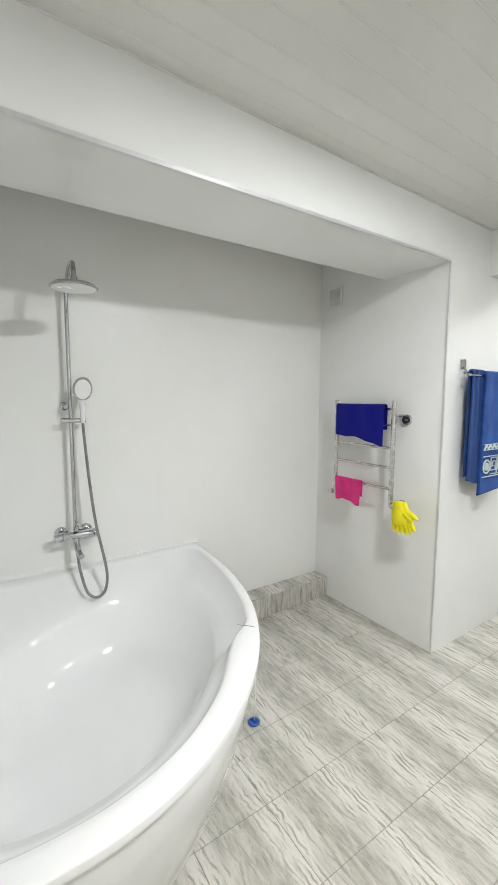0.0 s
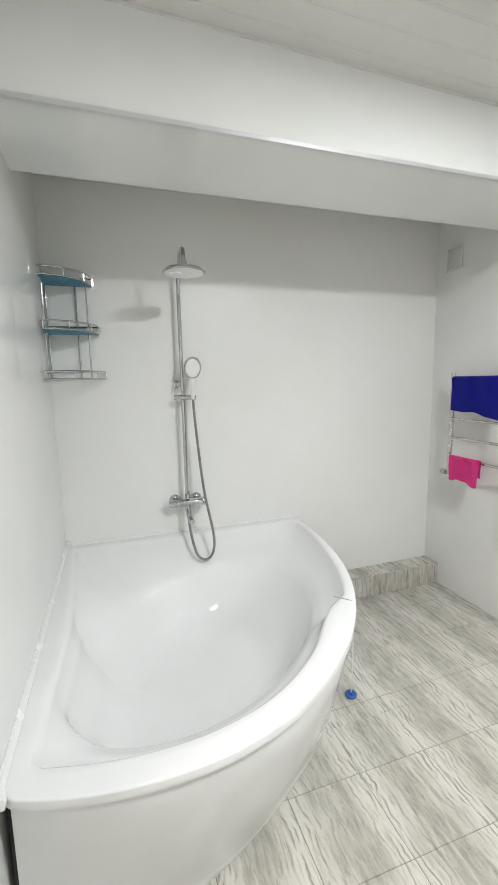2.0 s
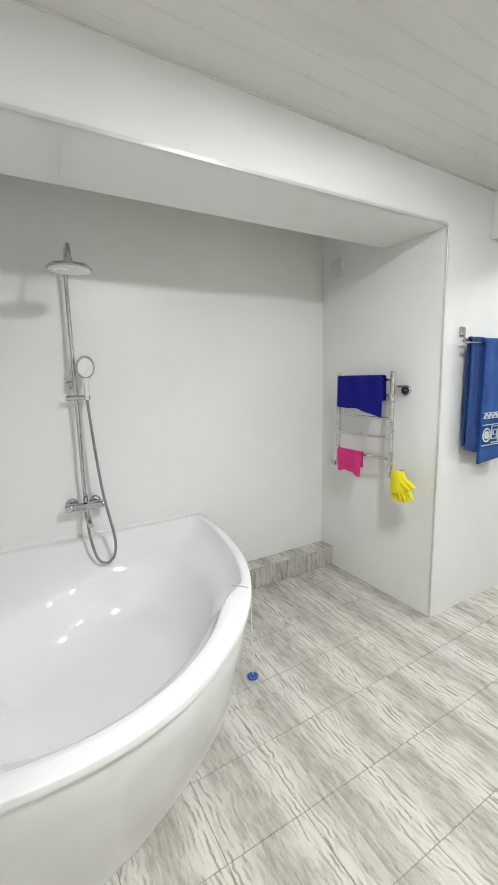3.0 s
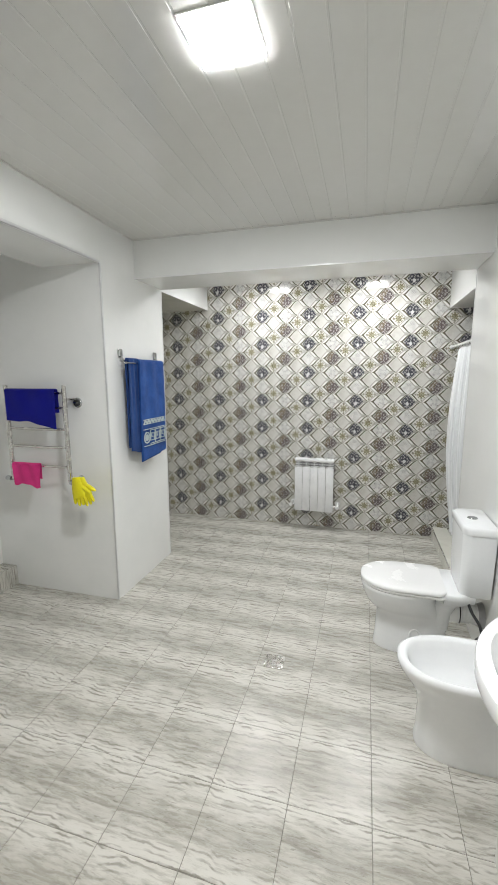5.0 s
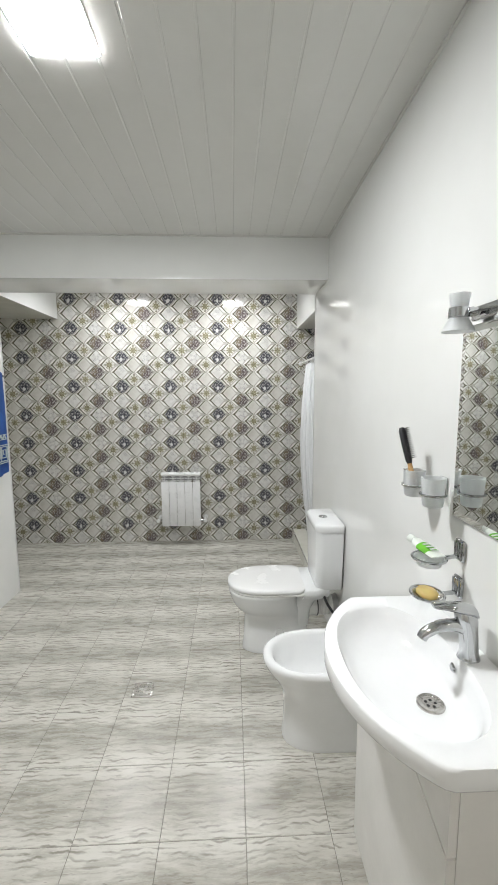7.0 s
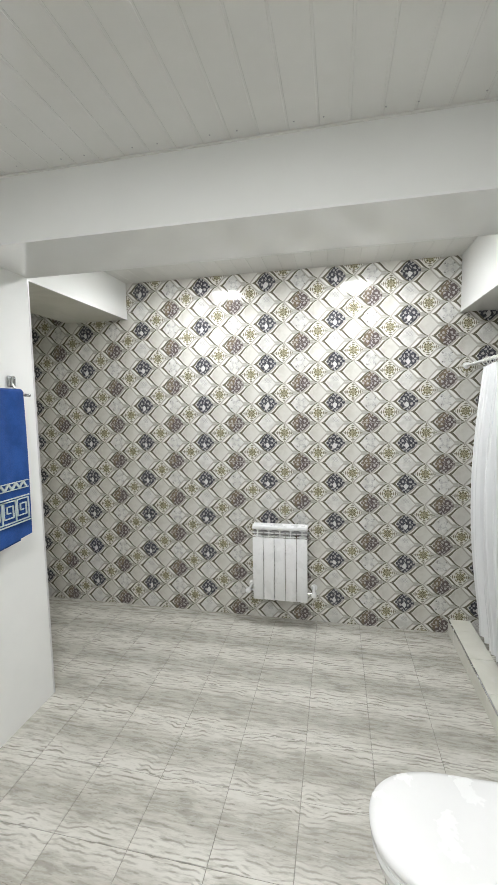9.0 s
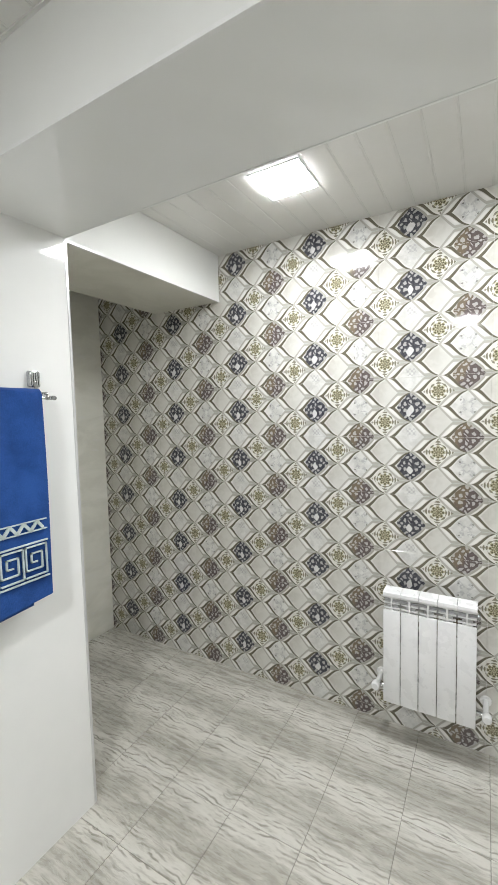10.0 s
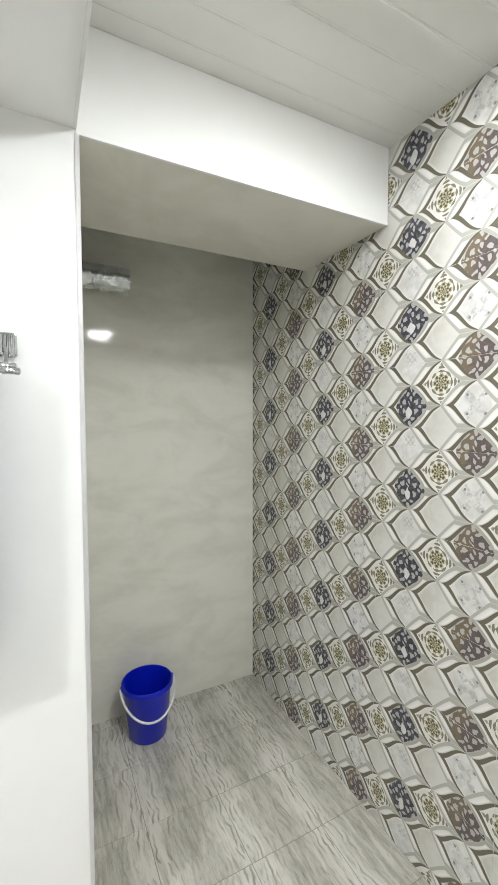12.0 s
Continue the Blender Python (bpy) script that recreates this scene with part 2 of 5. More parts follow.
def ogee_tile():
    """Glazed tile printed with an ogee lattice: shaded ribbons round gold stars, dark scrollwork leaves and plain cells."""
    m, t, b = base("ogee_print_tile", (0.7, 0.7, 0.66), 0.14)
    g = t.nodes.new("ShaderNodeNewGeometry")
    s = t.nodes.new("ShaderNodeSeparateXYZ")
    t.links.new(g.outputs["Position"], s.inputs[0])
    u = (N(t, s.outputs["X"]) - PX) / PW
    z = (N(t, s.outputs["Z"]) - PZ) / (PH / 2)
    a = u.floor()
    f = u - a
    odd = a.mod(2.0)
    oa = odd * -0.5 + 0.5
    za = z - oa
    da = za - za.round()

    def rise(q):
        """Height of a lattice line along its run: flat at its start, steep at its end."""
        return q.op("MAXIMUM", 0.0).pow(1.15) - (q * (2 * math.pi)).sin() * 0.128

    ina = da.abs() < rise(f).inv() * 0.5
    ob = odd * 0.5
    zb = z - ob
    db = zb - zb.round()
    col = a + ina.inv()
    uu = f - ina.inv()
    vv = ina * da + ina.inv() * db
    zc = (z - vv) * 2.0
    zc = zc.round() * 0.5
    au, av = uu.abs(), vv.abs()
    c4 = col.mod(4.0).round()
    evenc = (c4.mod(2.0) < 0.5)
    right = uu > 0.0
    left = right.inv()
    s1 = right * uu + left * (uu + 1.0)                    # along each line, from its flat end to its steep end
    h = rise(s1)
    slope = ((s1 * (2 * math.pi)).cos() * -0.78 + 1.0) * (PH / 4 / PW)
    d = (right * h.inv() * 0.5 + left * h * 0.5 - av) * (PH / 2) / (slope * slope + 1.0).pow(0.5)      # metres from the lattice line
    is0, is1, is2, is3 = ((c4 - float(k)).abs() < 0.5 for k in range(4))
    zm = zc.mod(2.0)
    gold = is0 * ((zm - 0.5).abs() < 0.2) + is2 * ((zm - 1.5).abs() < 0.2)
    plain = evenc - gold
    navy = is1 * ((zm - 1.0).abs() < 0.2)
    brown = is3 * ((zm - 1.0).abs() > 0.8)
    dark = navy + brown
    pale = evenc.inv() - dark
    vec = coords(t)
    n1, n2 = noise_tex(t, vec, 26, 3, 0.5, 0.6), noise_tex(t, vec, 75, 3, 0.55, 0.8)
    big = noise_tex(t, vec, 3.0, 3, 0.5)
    # right half of a cell: a pale folded crescent round its middle
    wedge = (au / (gold * 0.10 + dark * 0.06 + 0.50) * -1.0 + 1.0).op("MAXIMUM", 0.0).pow(gold * 0.25 + dark * -0.35 + 1.10) * 0.47
    d2 = (wedge - av) * (PH / 2 / 1.4)
    middle = left + right * ramp01(d2, -0.0006, 0.0008)
    # plain ground of a cell, softly shaded like folded paper
    c = mixc(t, ramp01(uu - vv * 0.7 + n1 * 0.5, -0.35, 0.65), (0.50, 0.485, 0.44), (0.61, 0.60, 0.56))
    c = mixc(t, ramp01(n1, 0.4, 0.65) * 0.35, c, (0.65, 0.64, 0.60))
    # pale cells: faint lace, a small check, dotted petals
    chk = ((uu * 40.0).sin() * (vv * 40.0).sin()) > 0.0
    c = mixc(t, pale * 0.85, c, mixc(t, ramp01(n1, 0.35, 0.7), (0.56, 0.555, 0.53), (0.69, 0.685, 0.66)))
    c = mixc(t, pale * is1 * chk * ((uu + vv * 0.3 - 0.06).abs() < 0.17) * ((vv - 0.17).abs() < 0.12) * 0.5, c, (0.34, 0.34, 0.34))
    petal = ramp01((au - av * 1.1).abs(), 0.17, 0.10) * ramp01(au + av, 0.09, 0.14) * ramp01(au + av, 0.62, 0.5)
    c = mixc(t, pale * petal * (is3 * 0.5 + 0.15) * ramp01(n2, 0.42, 0.58), c, (0.36, 0.365, 0.36))
    dot = (au - 0.24) * (au - 0.24) + ((av - 0.2) * 1.2).pow(2.0)
    c = mixc(t, pale * is3 * ramp01(dot, 0.0016, 0.0008) * 0.8, c, (0.16, 0.15, 0.14))
    # dark leaves with white scrollwork
    wu, wv = uu + (n1 - 0.5) * 0.22, vv + (n2 - 0.5) * 0.10
    curl = ((wu * 14.0 + (wv * 11.0).sin() * 1.9).sin() * (wv * 15.0 + (wu * 9.0).sin() * 1.9).cos()).abs()
    scroll = ramp01(curl, 0.46, 0.58)
    bird = ramp01(((uu + 0.03 + (n1 - 0.5) * 0.25) / 0.13).abs().pow(1.3) + ((vv + 0.13 + (n1 - 0.5) * 0.2) / 0.16).abs().pow(1.3), 1.1, 0.8)
    warm = brown * ramp01(uu - vv * 0.6 + (n1 - 0.5) * 0.8, 0.0, -0.2)
    body = mixc(t, ramp01(n2, 0.4, 0.65), (0.046, 0.046, 0.056), (0.09, 0.09, 0.102))
    body = mixc(t, brown * 0.6, body, (0.15, 0.115, 0.10))
    body = mixc(t, warm, body, (0.17, 0.135, 0.095))
    body = mixc(t, scroll * 0.60, body, (0.56, 0.545, 0.52))
    body = mixc(t, navy * bird * 0.85, body, (0.66, 0.65, 0.64))
    shape = (au / 0.52).pow(1.35) + (av / 0.50).pow(1.35)
    leaf = dark * (left * ramp01(shape, 1.03, 0.97) + right)
    c = mixc(t, leaf, c, body)
    # gold stars
    px, pz = uu * PW, vv * (PH / 2)
    rad = (px * px + pz * pz).pow(0.5)
    ang = pz.op("ARCTAN2", px)
    petals = (ang * 8.0).cos()
    core = ramp01(rad - petals * 0.006, 0.030, 0.027)
    ros = petals * (rad * 420.0).cos() + (n2 - 0.5) * 1.3
    inner = mixc(t, ramp01(ros, -0.45, 0.1), (0.10, 0.088, 0.055), (0.32, 0.295, 0.185))
    inner = mixc(t, ramp01(ros, 0.35, 0.7) * 0.7, inner, (0.62, 0.59, 0.47))
    c = mixc(t, gold * 0.7, c, (0.69, 0.68, 0.62))
    star = (au / 0.60).pow(0.8) + (av / 0.47).pow(0.8)
    c = mixc(t, gold * (star < 1.0) * ramp01(((rad * 520.0).cos() + petals * 0.8 + (n2 - 0.5) * 3.0), 0.0, 0.3) * 0.85, c, (0.13, 0.115, 0.07))
    c = mixc(t, gold * core, c, inner)
    # olive bands on the two left edges, crescents with a grey fold on the two right edges
    tone = mixc(t, big, (0.105, 0.095, 0.068), (0.155, 0.142, 0.104))
    crescent = mixc(t, ramp01(d2 * -1.0, 0.004, 0.022), (0.60, 0.59, 0.555), (0.76, 0.75, 0.72))
    crescent = mixc(t, ramp01((d2 + 0.0050).abs(), 0.0062, 0.0036) * (dark * 0.15 + 0.62), crescent, (0.28, 0.27, 0.23))
    crescent = mixc(t, ramp01(d, 0.004, 0.0005) * 0.55, crescent, (0.42, 0.40, 0.35))
    c = mixc(t, middle.inv(), c, crescent)
    wide = (s1.op("MAXIMUM", 0.0).pow(0.8) * math.pi).sin().op("MAXIMUM", 0.0).pow(0.6) * 0.0118 + 0.0008
    c = mixc(t, left * ramp01(d - wide - 0.006, 0.004, -0.003) * leaf.inv() * 0.45, c, (0.72, 0.71, 0.68))
    c = mixc(t, left * ramp01(d - wide, 0.0012, -0.0010), c, tone)
    c = mixc(t, left * ramp01(d, 0.0012, 0.0004) * 0.5, c, (0.74, 0.725, 0.69))
    t.links.new(c, b.inputs["Base Color"])
    t.links.new((big * 0.06 + 0.06).v, b.inputs["Roughness"])
    bump(t, b, ramp01(d, 0.0, 0.012) * -0.6 + n1 * 0.1, 0.16, 0.0015)
    return m


FLOOR = floor_material("veined_floor_tile", 0)
FLOORV = floor_material("upright_veined_tile", 2)
GREIGE = beige_tile()
OGEE = ogee_tile()
GROUT = worn("grey_grout", (0.25, 0.235, 0.205), (0.19, 0.18, 0.155), 0.8, 0.9, 12, 0.2)
GROUTW = worn("pale_grout", (0.62, 0.60, 0.56), (0.52, 0.50, 0.46), 0.8, 0.9, 12, 0.2)


# ---- mesh helpers ----
def add_box(bm, x0, x1, y0, y1, z0, z1, bevel=0.0):
    r = bmesh.ops.create_cube(bm, size=1.0)
    for v in r["verts"]:
        v.co = Vector(((x0 + x1) / 2 + v.co.x * (x1 - x0), (y0 + y1) / 2 + v.co.y * (y1 - y0), (z0 + z1) / 2 + v.co.z * (z1 - z0)))
    if bevel:
        es = list({e for v in r["verts"] for e in v.link_edges})
        bmesh.ops.bevel(bm, geom=es, offset=bevel, segments=2, affect="EDGES", profile=0.5)


def box(*a, bevel=0.0):
    bm = bmesh.new()
    add_box(bm, *a, bevel=bevel)
    return bm


def add_loft(bm, rings, cap0=True, cap1=True, closed=True):
    vs = [[bm.verts.new(p) for p in r] for r in rings]
    n = len(vs[0])
    for a, b2 in zip(vs, vs[1:]):
        for i in range(n if closed else n - 1):
            j = (i + 1) % n
            bm.faces.new((a[i], a[j], b2[j], b2[i]))
    if cap0:
        bm.faces.new(vs[0][::-1])
    if cap1:
        bm.faces.new(vs[-1])


def loft(rings, **k):
    bm = bmesh.new()
    add_loft(bm, rings, **k)
    bmesh.ops.recalc_face_normals(bm, faces=bm.faces)
    return bm


def add_lathe(bm, prof, centre=(0, 0, 0), axis="z", n=32, cap0=True, cap1=True):
    """Turn a profile of (radius, height) about an axis through centre."""
    cx, cy, cz = centre
    rings = []
    for r, h in prof:
        ring = []
        for i in range(n):
            a = 2 * math.pi * i / n
            c, s = r * math.cos(a), r * math.sin(a)
            ring.append({"z": (cx + c, cy + s, cz + h), "x": (cx + h, cy + c, cz + s), "y": (cx + s, cy + h, cz + c)}[axis])
        rings.append(ring)
    add_loft(bm, rings, cap0, cap1)


def lathe(prof, centre=(0, 0, 0), axis="z", n=32, **k):
    bm = bmesh.new()
    add_lathe(bm, prof, centre, axis, n, **k)
    bmesh.ops.recalc_face_normals(bm, faces=bm.faces)
    return bm


def spline(pts, k=6, closed=False):
    """Catmull-Rom through points."""
    P = [Vector(p) for p in pts]
    n, out = len(P), []
    for i in range(n if closed else n - 1):
        g = (lambda j: P[j % n]) if closed else (lambda j: P[min(max(j, 0), n - 1)])
        p0, p1, p2, p3 = g(i - 1), g(i), g(i + 1), g(i + 2)
        for s in range(k):
            q = s / k
            out.append(0.5 * (2 * p1 + (p2 - p0) * q + (2 * p0 - 5 * p1 + 4 * p2 - p3) * q * q + (3 * p1 - p0 - 3 * p2 + p3) * q ** 3))
    if not closed:
        out.append(P[-1])
    return out


def add_tube(bm, pts, radius, n=10, closed=False):
    pts = [Vector(p) for p in pts]
    m = len(pts)
    rings, up = [], None
    for i, p in enumerate(pts):
        d = (pts[(i + 1) % m] - pts[i - 1]) if closed else (pts[min(i + 1, m - 1)] - pts[max(i - 1, 0)])
        d.normalize()
        if up is None:
            up = d.orthogonal().normalized()
        up = (up - d * up.dot(d)).normalized()
        side = d.cross(up)
        rr = radius[i] if isinstance(radius, (list, tuple)) else radius
        rings.append([p + (up * math.cos(2 * math.pi * j / n) + side * math.sin(2 * math.pi * j / n)) * rr for j in range(n)])
    if closed:
        rings.append(rings[0])
    add_loft(bm, rings, not closed, not closed)
    if closed:
        bmesh.ops.remove_doubles(bm, verts=bm.verts, dist=1e-5)


def tube(pts, radius, n=10, closed=False):
    bm = bmesh.new()
    add_tube(bm, pts, radius, n, closed)
    bmesh.ops.recalc_face_normals(bm, faces=bm.faces)
    return bm


def mesh_of(name, bm, mat, smooth=35):
    me = bpy.data.meshes.new(name)
    bm.to_mesh(me)
    bm.free()
    me.materials.append(mat)
    if smooth:
        me.polygons.foreach_set("use_smooth", [True] * len(me.polygons))
        me.set_sharp_from_angle(angle=radians(smooth))
    return me


def structure(name, bm, mat, label, smooth=0):
    return tagged(new(name, mesh_of(name, bm, mat, smooth)), label, kind="structure")


def thing(name, label, category, at=(0, 0, 0), group=""):
    ob = tagged(new(name), label, category, group)
    ob.location = at
    ob.empty_display_size = 0.05
    return ob


def part(name, bm, mat, parent, label="", smooth=35, sub=0):
    """One mesh under a thing or part. Coordinates are of the world; the thing's own place is taken off."""
    off, p = Vector((0, 0, 0)), parent
    while p is not None:
        off += p.location
        p = p.parent
    bmesh.ops.translate(bm, verts=bm.verts, vec=-off)
    ob = new(name, mesh_of(name, bm, mat, smooth))
    ob.parent = parent
    if label:
        ob["label"] = label
    if sub:
        md = ob.modifiers.new("smooth", "SUBSURF")
        md.levels = md.render_levels = sub
    return ob


# ---- shell of the room ----
structure("floor", box(-2.75, 1.85, -1.95, 4.2, -0.12, -0.002), GROUT, "grey grout bed under the veined floor tiles")
structure("wall_north", box(-2.75, 1.85, YF + 0.0013, 4.2, -0.005, 2.8), GROUTW, "far wall clad in ogee-printed tiles")
structure("wall_west", box(-2.75, XA, YS - 0.15, YP, -0.005, 2.8), SATIN, "satin white wall behind the corner bath")
structure("wall_niche_west", box(-2.75, XN, YQ, YF + 0.007, -0.005, 2.8), GREIGE, "pale greige tiled end wall of the far niche")
structure("wall_pier_west", box(-2.75, XW, YP, YQ, -0.005, 2.8), PIER, "glossy white clad pier between bath and niche")
structure("wall_east", box(XE, 1.85, YS - 0.15, YQ, -0.005, 2.8), WALL, "glossy white panelled wall behind the basin and toilet")
structure("wall_niche_east", box(XR, 1.85, YQ, YF + 0.007, -0.005, 2.8), GREIGE, "greige tiled end wall of the shower niche")
D0, D1 = -0.75, 0.62          # plain doorway behind the walker
structure("wall_south", box(XA, D0, YS - 0.15, YS, -0.005, 2.8), WALL, "glossy white wall at the foot of the bath")
structure("wall_south_east", box(D1, XE, YS - 0.15, YS, -0.005, 2.8), WALL, "short white return beside the doorway")
structure("wall_over_door", box(D0, D1, YS - 0.15, YS, 2.1, 2.8), WALL, "white wall over the doorway")
structure("wall_hall_west", box(D0 - 0.12, D0, -1.95, YS - 0.15, -0.005, 2.8), PLAIN, "plain plaster wall of the passage")
structure("wall_hall_east", box(D1, D1 + 0.12, -1.95, YS - 0.15, -0.005, 2.8), PLAIN, "plain plaster wall of the passage")
structure("wall_hall_end", box(D0, D1, -1.95, -1.85, -0.005, 2.8), PLAIN, "plain plaster end wall of the passage")
structure("ceiling_hall", box(D0, D1, -1.85, YS - 0.15, 2.5, 2.6), PLAIN, "plain passage ceiling")


def beam(name, x0, x1, y0, y1, z0, z1, label, mat=WALL):
    return structure(name, box(x0, x1, y0, y1, z0, z1), mat, label)


beam("beam_bath", -1.95, XW, YS, YP, ZL, 2.8, "white boxed beam over the opening of the bath alcove")
beam("beam_cross", XW, XE, YB, YQ, ZB, 2.8, "glossy white boxed beam across the room")
beam("beam_niche_west", -2.02, XW, YQ, YF - 0.001, ZN + 0.004, 2.8, "white boxed beam over the far niche")
beam("beam_niche_east", 0.772, 1.25, YQ, YF - 0.001, ZR, 2.8, "white boxed beam over the shower niche")
structure("soffit_niche_west", box(-2.02, XW - 0.002, YQ, YF - 0.001, ZN, ZN + 0.004), GREIGE, "greige tiled underside of the niche beam")
structure("wall_pier_end", box(-2.545, XW - 0.003, YQ, YQ + 0.006, 0.0, ZN), GREIGE, "greige tiled far face of the pier")


def plank_ceiling(name, x0, x1, y0, y1, z, step, phase, label, rise=0.0):
    """Long plastic planks along y with small bevelled grooves between them, in one mesh."""
    bm = bmesh.new()
    x = x0 - ((x0 - phase) % step)
    while x < x1:
        a, c = max(x, x0), min(x + step, x1)
        if c - a > 0.01:
            pr = [(a, z + 0.006), (a, z + 0.0014), (a + 0.002, z), (c - 0.007, z), (c - 0.0055, z + 0.0014), (c, z + 0.0014), (c, z + 0.006)]
            add_loft(bm, [[(px, y, pz) for px, pz in pr] for y in (y0, y1)])
        x += step
    add_box(bm, x0, x1, y0, y1, z + 0.0055, z + 0.09)
    for v in bm.verts:
        v.co.z += rise * (y1 - v.co.y) / (y1 - y0)
    bmesh.ops.recalc_face_normals(bm, faces=bm.faces)
    return structure(name, bm, CEIL, label)


plank_ceiling("ceiling", XW, XE, YS, YB, 2.482, 0.10, -0.65, "glossy pale grey plastic plank ceiling", 0.05)
plank_ceiling("ceiling_far", XW, 0.772, YQ, YF + 0.007, ZC, 0.10, -0.65, "glossy pale grey plastic plank ceiling of the far part")
plank_ceiling("ceiling_alcove", XA, -1.95, YS, YP, ZC, 0.10, -0.65, "plastic plank ceiling over the bath")
plank_ceiling("ceiling_niche", XN, -2.02, YQ, YF + 0.007, ZC, 0.10, -0.65, "plastic plank ceiling of the far niche")
plank_ceiling("ceiling_shower", 1.25, XR, YQ, YF + 0.007, ZC, 0.10, -0.65, "plastic plank ceiling of the shower niche")


TRIMW = worn("white_trim", (0.80, 0.80, 0.79), (0.75, 0.75, 0.74), 0.15, 0.22, 8, 0.0)
TRIMS = worn("satin_trim", (0.66, 0.66, 0.66), (0.60, 0.60, 0.60), 0.28, 0.34, 6, 0.0, metal=0.45)


def trim(a, b2, n1, n2, w=0.007, t=0.0018, mat=TRIMW, label="slim white corner profile"):
    """A thin angle profile over the outer edge from a to b2; n1 and n2 point out of the two faces."""
    n1, n2 = Vector(n1), Vector(n2)
    g = 0.0003
    prof = ((t * 0.6, t), (t, t * 0.6), (t, -w), (g, -w), (g, g), (-w, g), (-w, t))
    bm = loft([[Vector(p) + n1 * u + n2 * v for u, v in prof] for p in (a, b2)])
    bmesh.ops.recalc_face_normals(bm, faces=bm.faces)
    return structure("trim", bm, mat, label)


X_, Y_, Z_ = (1, 0, 0), (0, 1, 0), (0, 0, 1)
NX, NY, NZ = (-1, 0, 0), (0, -1, 0), (0, 0, -1)
trim((XW, YS, ZL), (XW, YP - 0.001, ZL), X_, NZ, 0.012, 0.0025, TRIMS, "slim silver corner profile")
trim((XW, YP, 0.0), (XW, YP, ZL - 0.003), X_, NY, 0.009, 0.002, TRIMS, "slim silver corner profile")
trim((XW, YB, ZB), (XE, YB, ZB), NY, NZ)
trim((XW, YQ + 0.006, 0.0), (XW, YQ + 0.006, ZN), X_, Y_, 0.009, 0.002, TRIMS, "slim silver corner profile")
trim((XE, YQ, 0.0), (XE, YQ, ZB), NX, Y_, 0.009, 0.002, TRIMS, "slim silver corner profile")
trim((XW, YQ + 0.001, ZN), (XW, YF, ZN), X_, NZ)
trim((0.772, YQ + 0.001, ZR), (0.772, YF, ZR), NX, NZ)
trim((XW + 0.001, YQ, ZB), (XE - 0.001, YQ, ZB), Y_, NZ, 0.006, 0.0015, WALL, "white edge of the beam")
bm = bmesh.new()
for x0, y0, x1, y1 in ((XE - 0.010, YS, XE, YB), (XW, YS, XW + 0.008, YB), (XW + 0.008, YB - 0.008, XE - 0.010, YB)):
    ring = [(x0, y0), (x1, y0), (x1, y1), (x0, y1)]
    add_loft(bm, [[(x, y, zmain(y) - h) for x, y in ring] for h in (0.006, 0.0003)])
bmesh.ops.recalc_face_normals(bm, faces=bm.faces)
structure("cornice", bm, CEIL, "thin pale plastic bead round the ceiling")
for i in range(24):
    if i % 3 != 1:
        bm = lathe([(0.003, 0), (0.0025, -0.0015)], (XW + 0.06 + i * 0.095, YB - 0.045, zmain(YB - 0.045) - 0.0005), n=8)
        structure("screw_head", bm, GREY, "small screw head in the ceiling plank")


def led_panel(lx, ly):
    zc = (zmain(ly) if ly < YB else ZC) + 0.002
    e = thing("ceiling_light", "square white flush LED panel, switched on, set in the plank ceiling", "ceiling light", (lx, ly, zc), "ceiling LED panels")
    bm = bmesh.new()
    for s in ((-0.106, 0.106, -0.106, -0.1), (-0.106, 0.106, 0.1, 0.106), (-0.106, -0.1, -0.1, 0.1), (0.1, 0.106, -0.1, 0.1)):
        add_box(bm, lx + s[0], lx + s[1], ly + s[2], ly + s[3], zc - 0.0055, zc, 0.001)
    part("frame", bm, PLASTIC, e, "white plastic frame")
    part("diffuser", loft([[(lx + i * w, ly + j * w, zc - h) for i, j in ((-1, -1), (1, -1), (1, 1), (-1, 1))] for w, h in ((0.0995, 0.003), (0.0995, 0.009), (0.097, 0.012), (0.090, 0.013))]), LED, e, "glowing white diffuser", smooth=0)


for q in LAMPS:
    led_panel(*q)


# ---- bath alcove ----
def by_angle(pts, c, n):
    """Resample a closed outline (star-shaped about c) at n even angles."""
    P = [(math.atan2(p[1] - c[1], p[0] - c[0]), math.hypot(p[0] - c[0], p[1] - c[1]), p) for p in pts]
    out = []
    m = len(pts)
    for k in range(n):
        a = -math.pi + 2 * math.pi * (k + 0.37) / n
        d = (math.cos(a), math.sin(a))
        best = 0.0
        for i in range(m):
            p, q = pts[i], pts[(i + 1) % m]
            ex, ey = q[0] - p[0], q[1] - p[1]
            den = d[0] * ey - d[1] * ex
            if abs(den) < 1e-9:
                continue
            t = ((p[0] - c[0]) * ey - (p[1] - c[1]) * ex) / den
            s = ((p[0] - c[0]) * d[1] - (p[1] - c[1]) * d[0]) / den
            if t > 0 and -1e-6 <= s <= 1 + 1e-6:
                best = max(best, t)
        out.append((c[0] + d[0] * best, c[1] + d[1] * best))
    return out


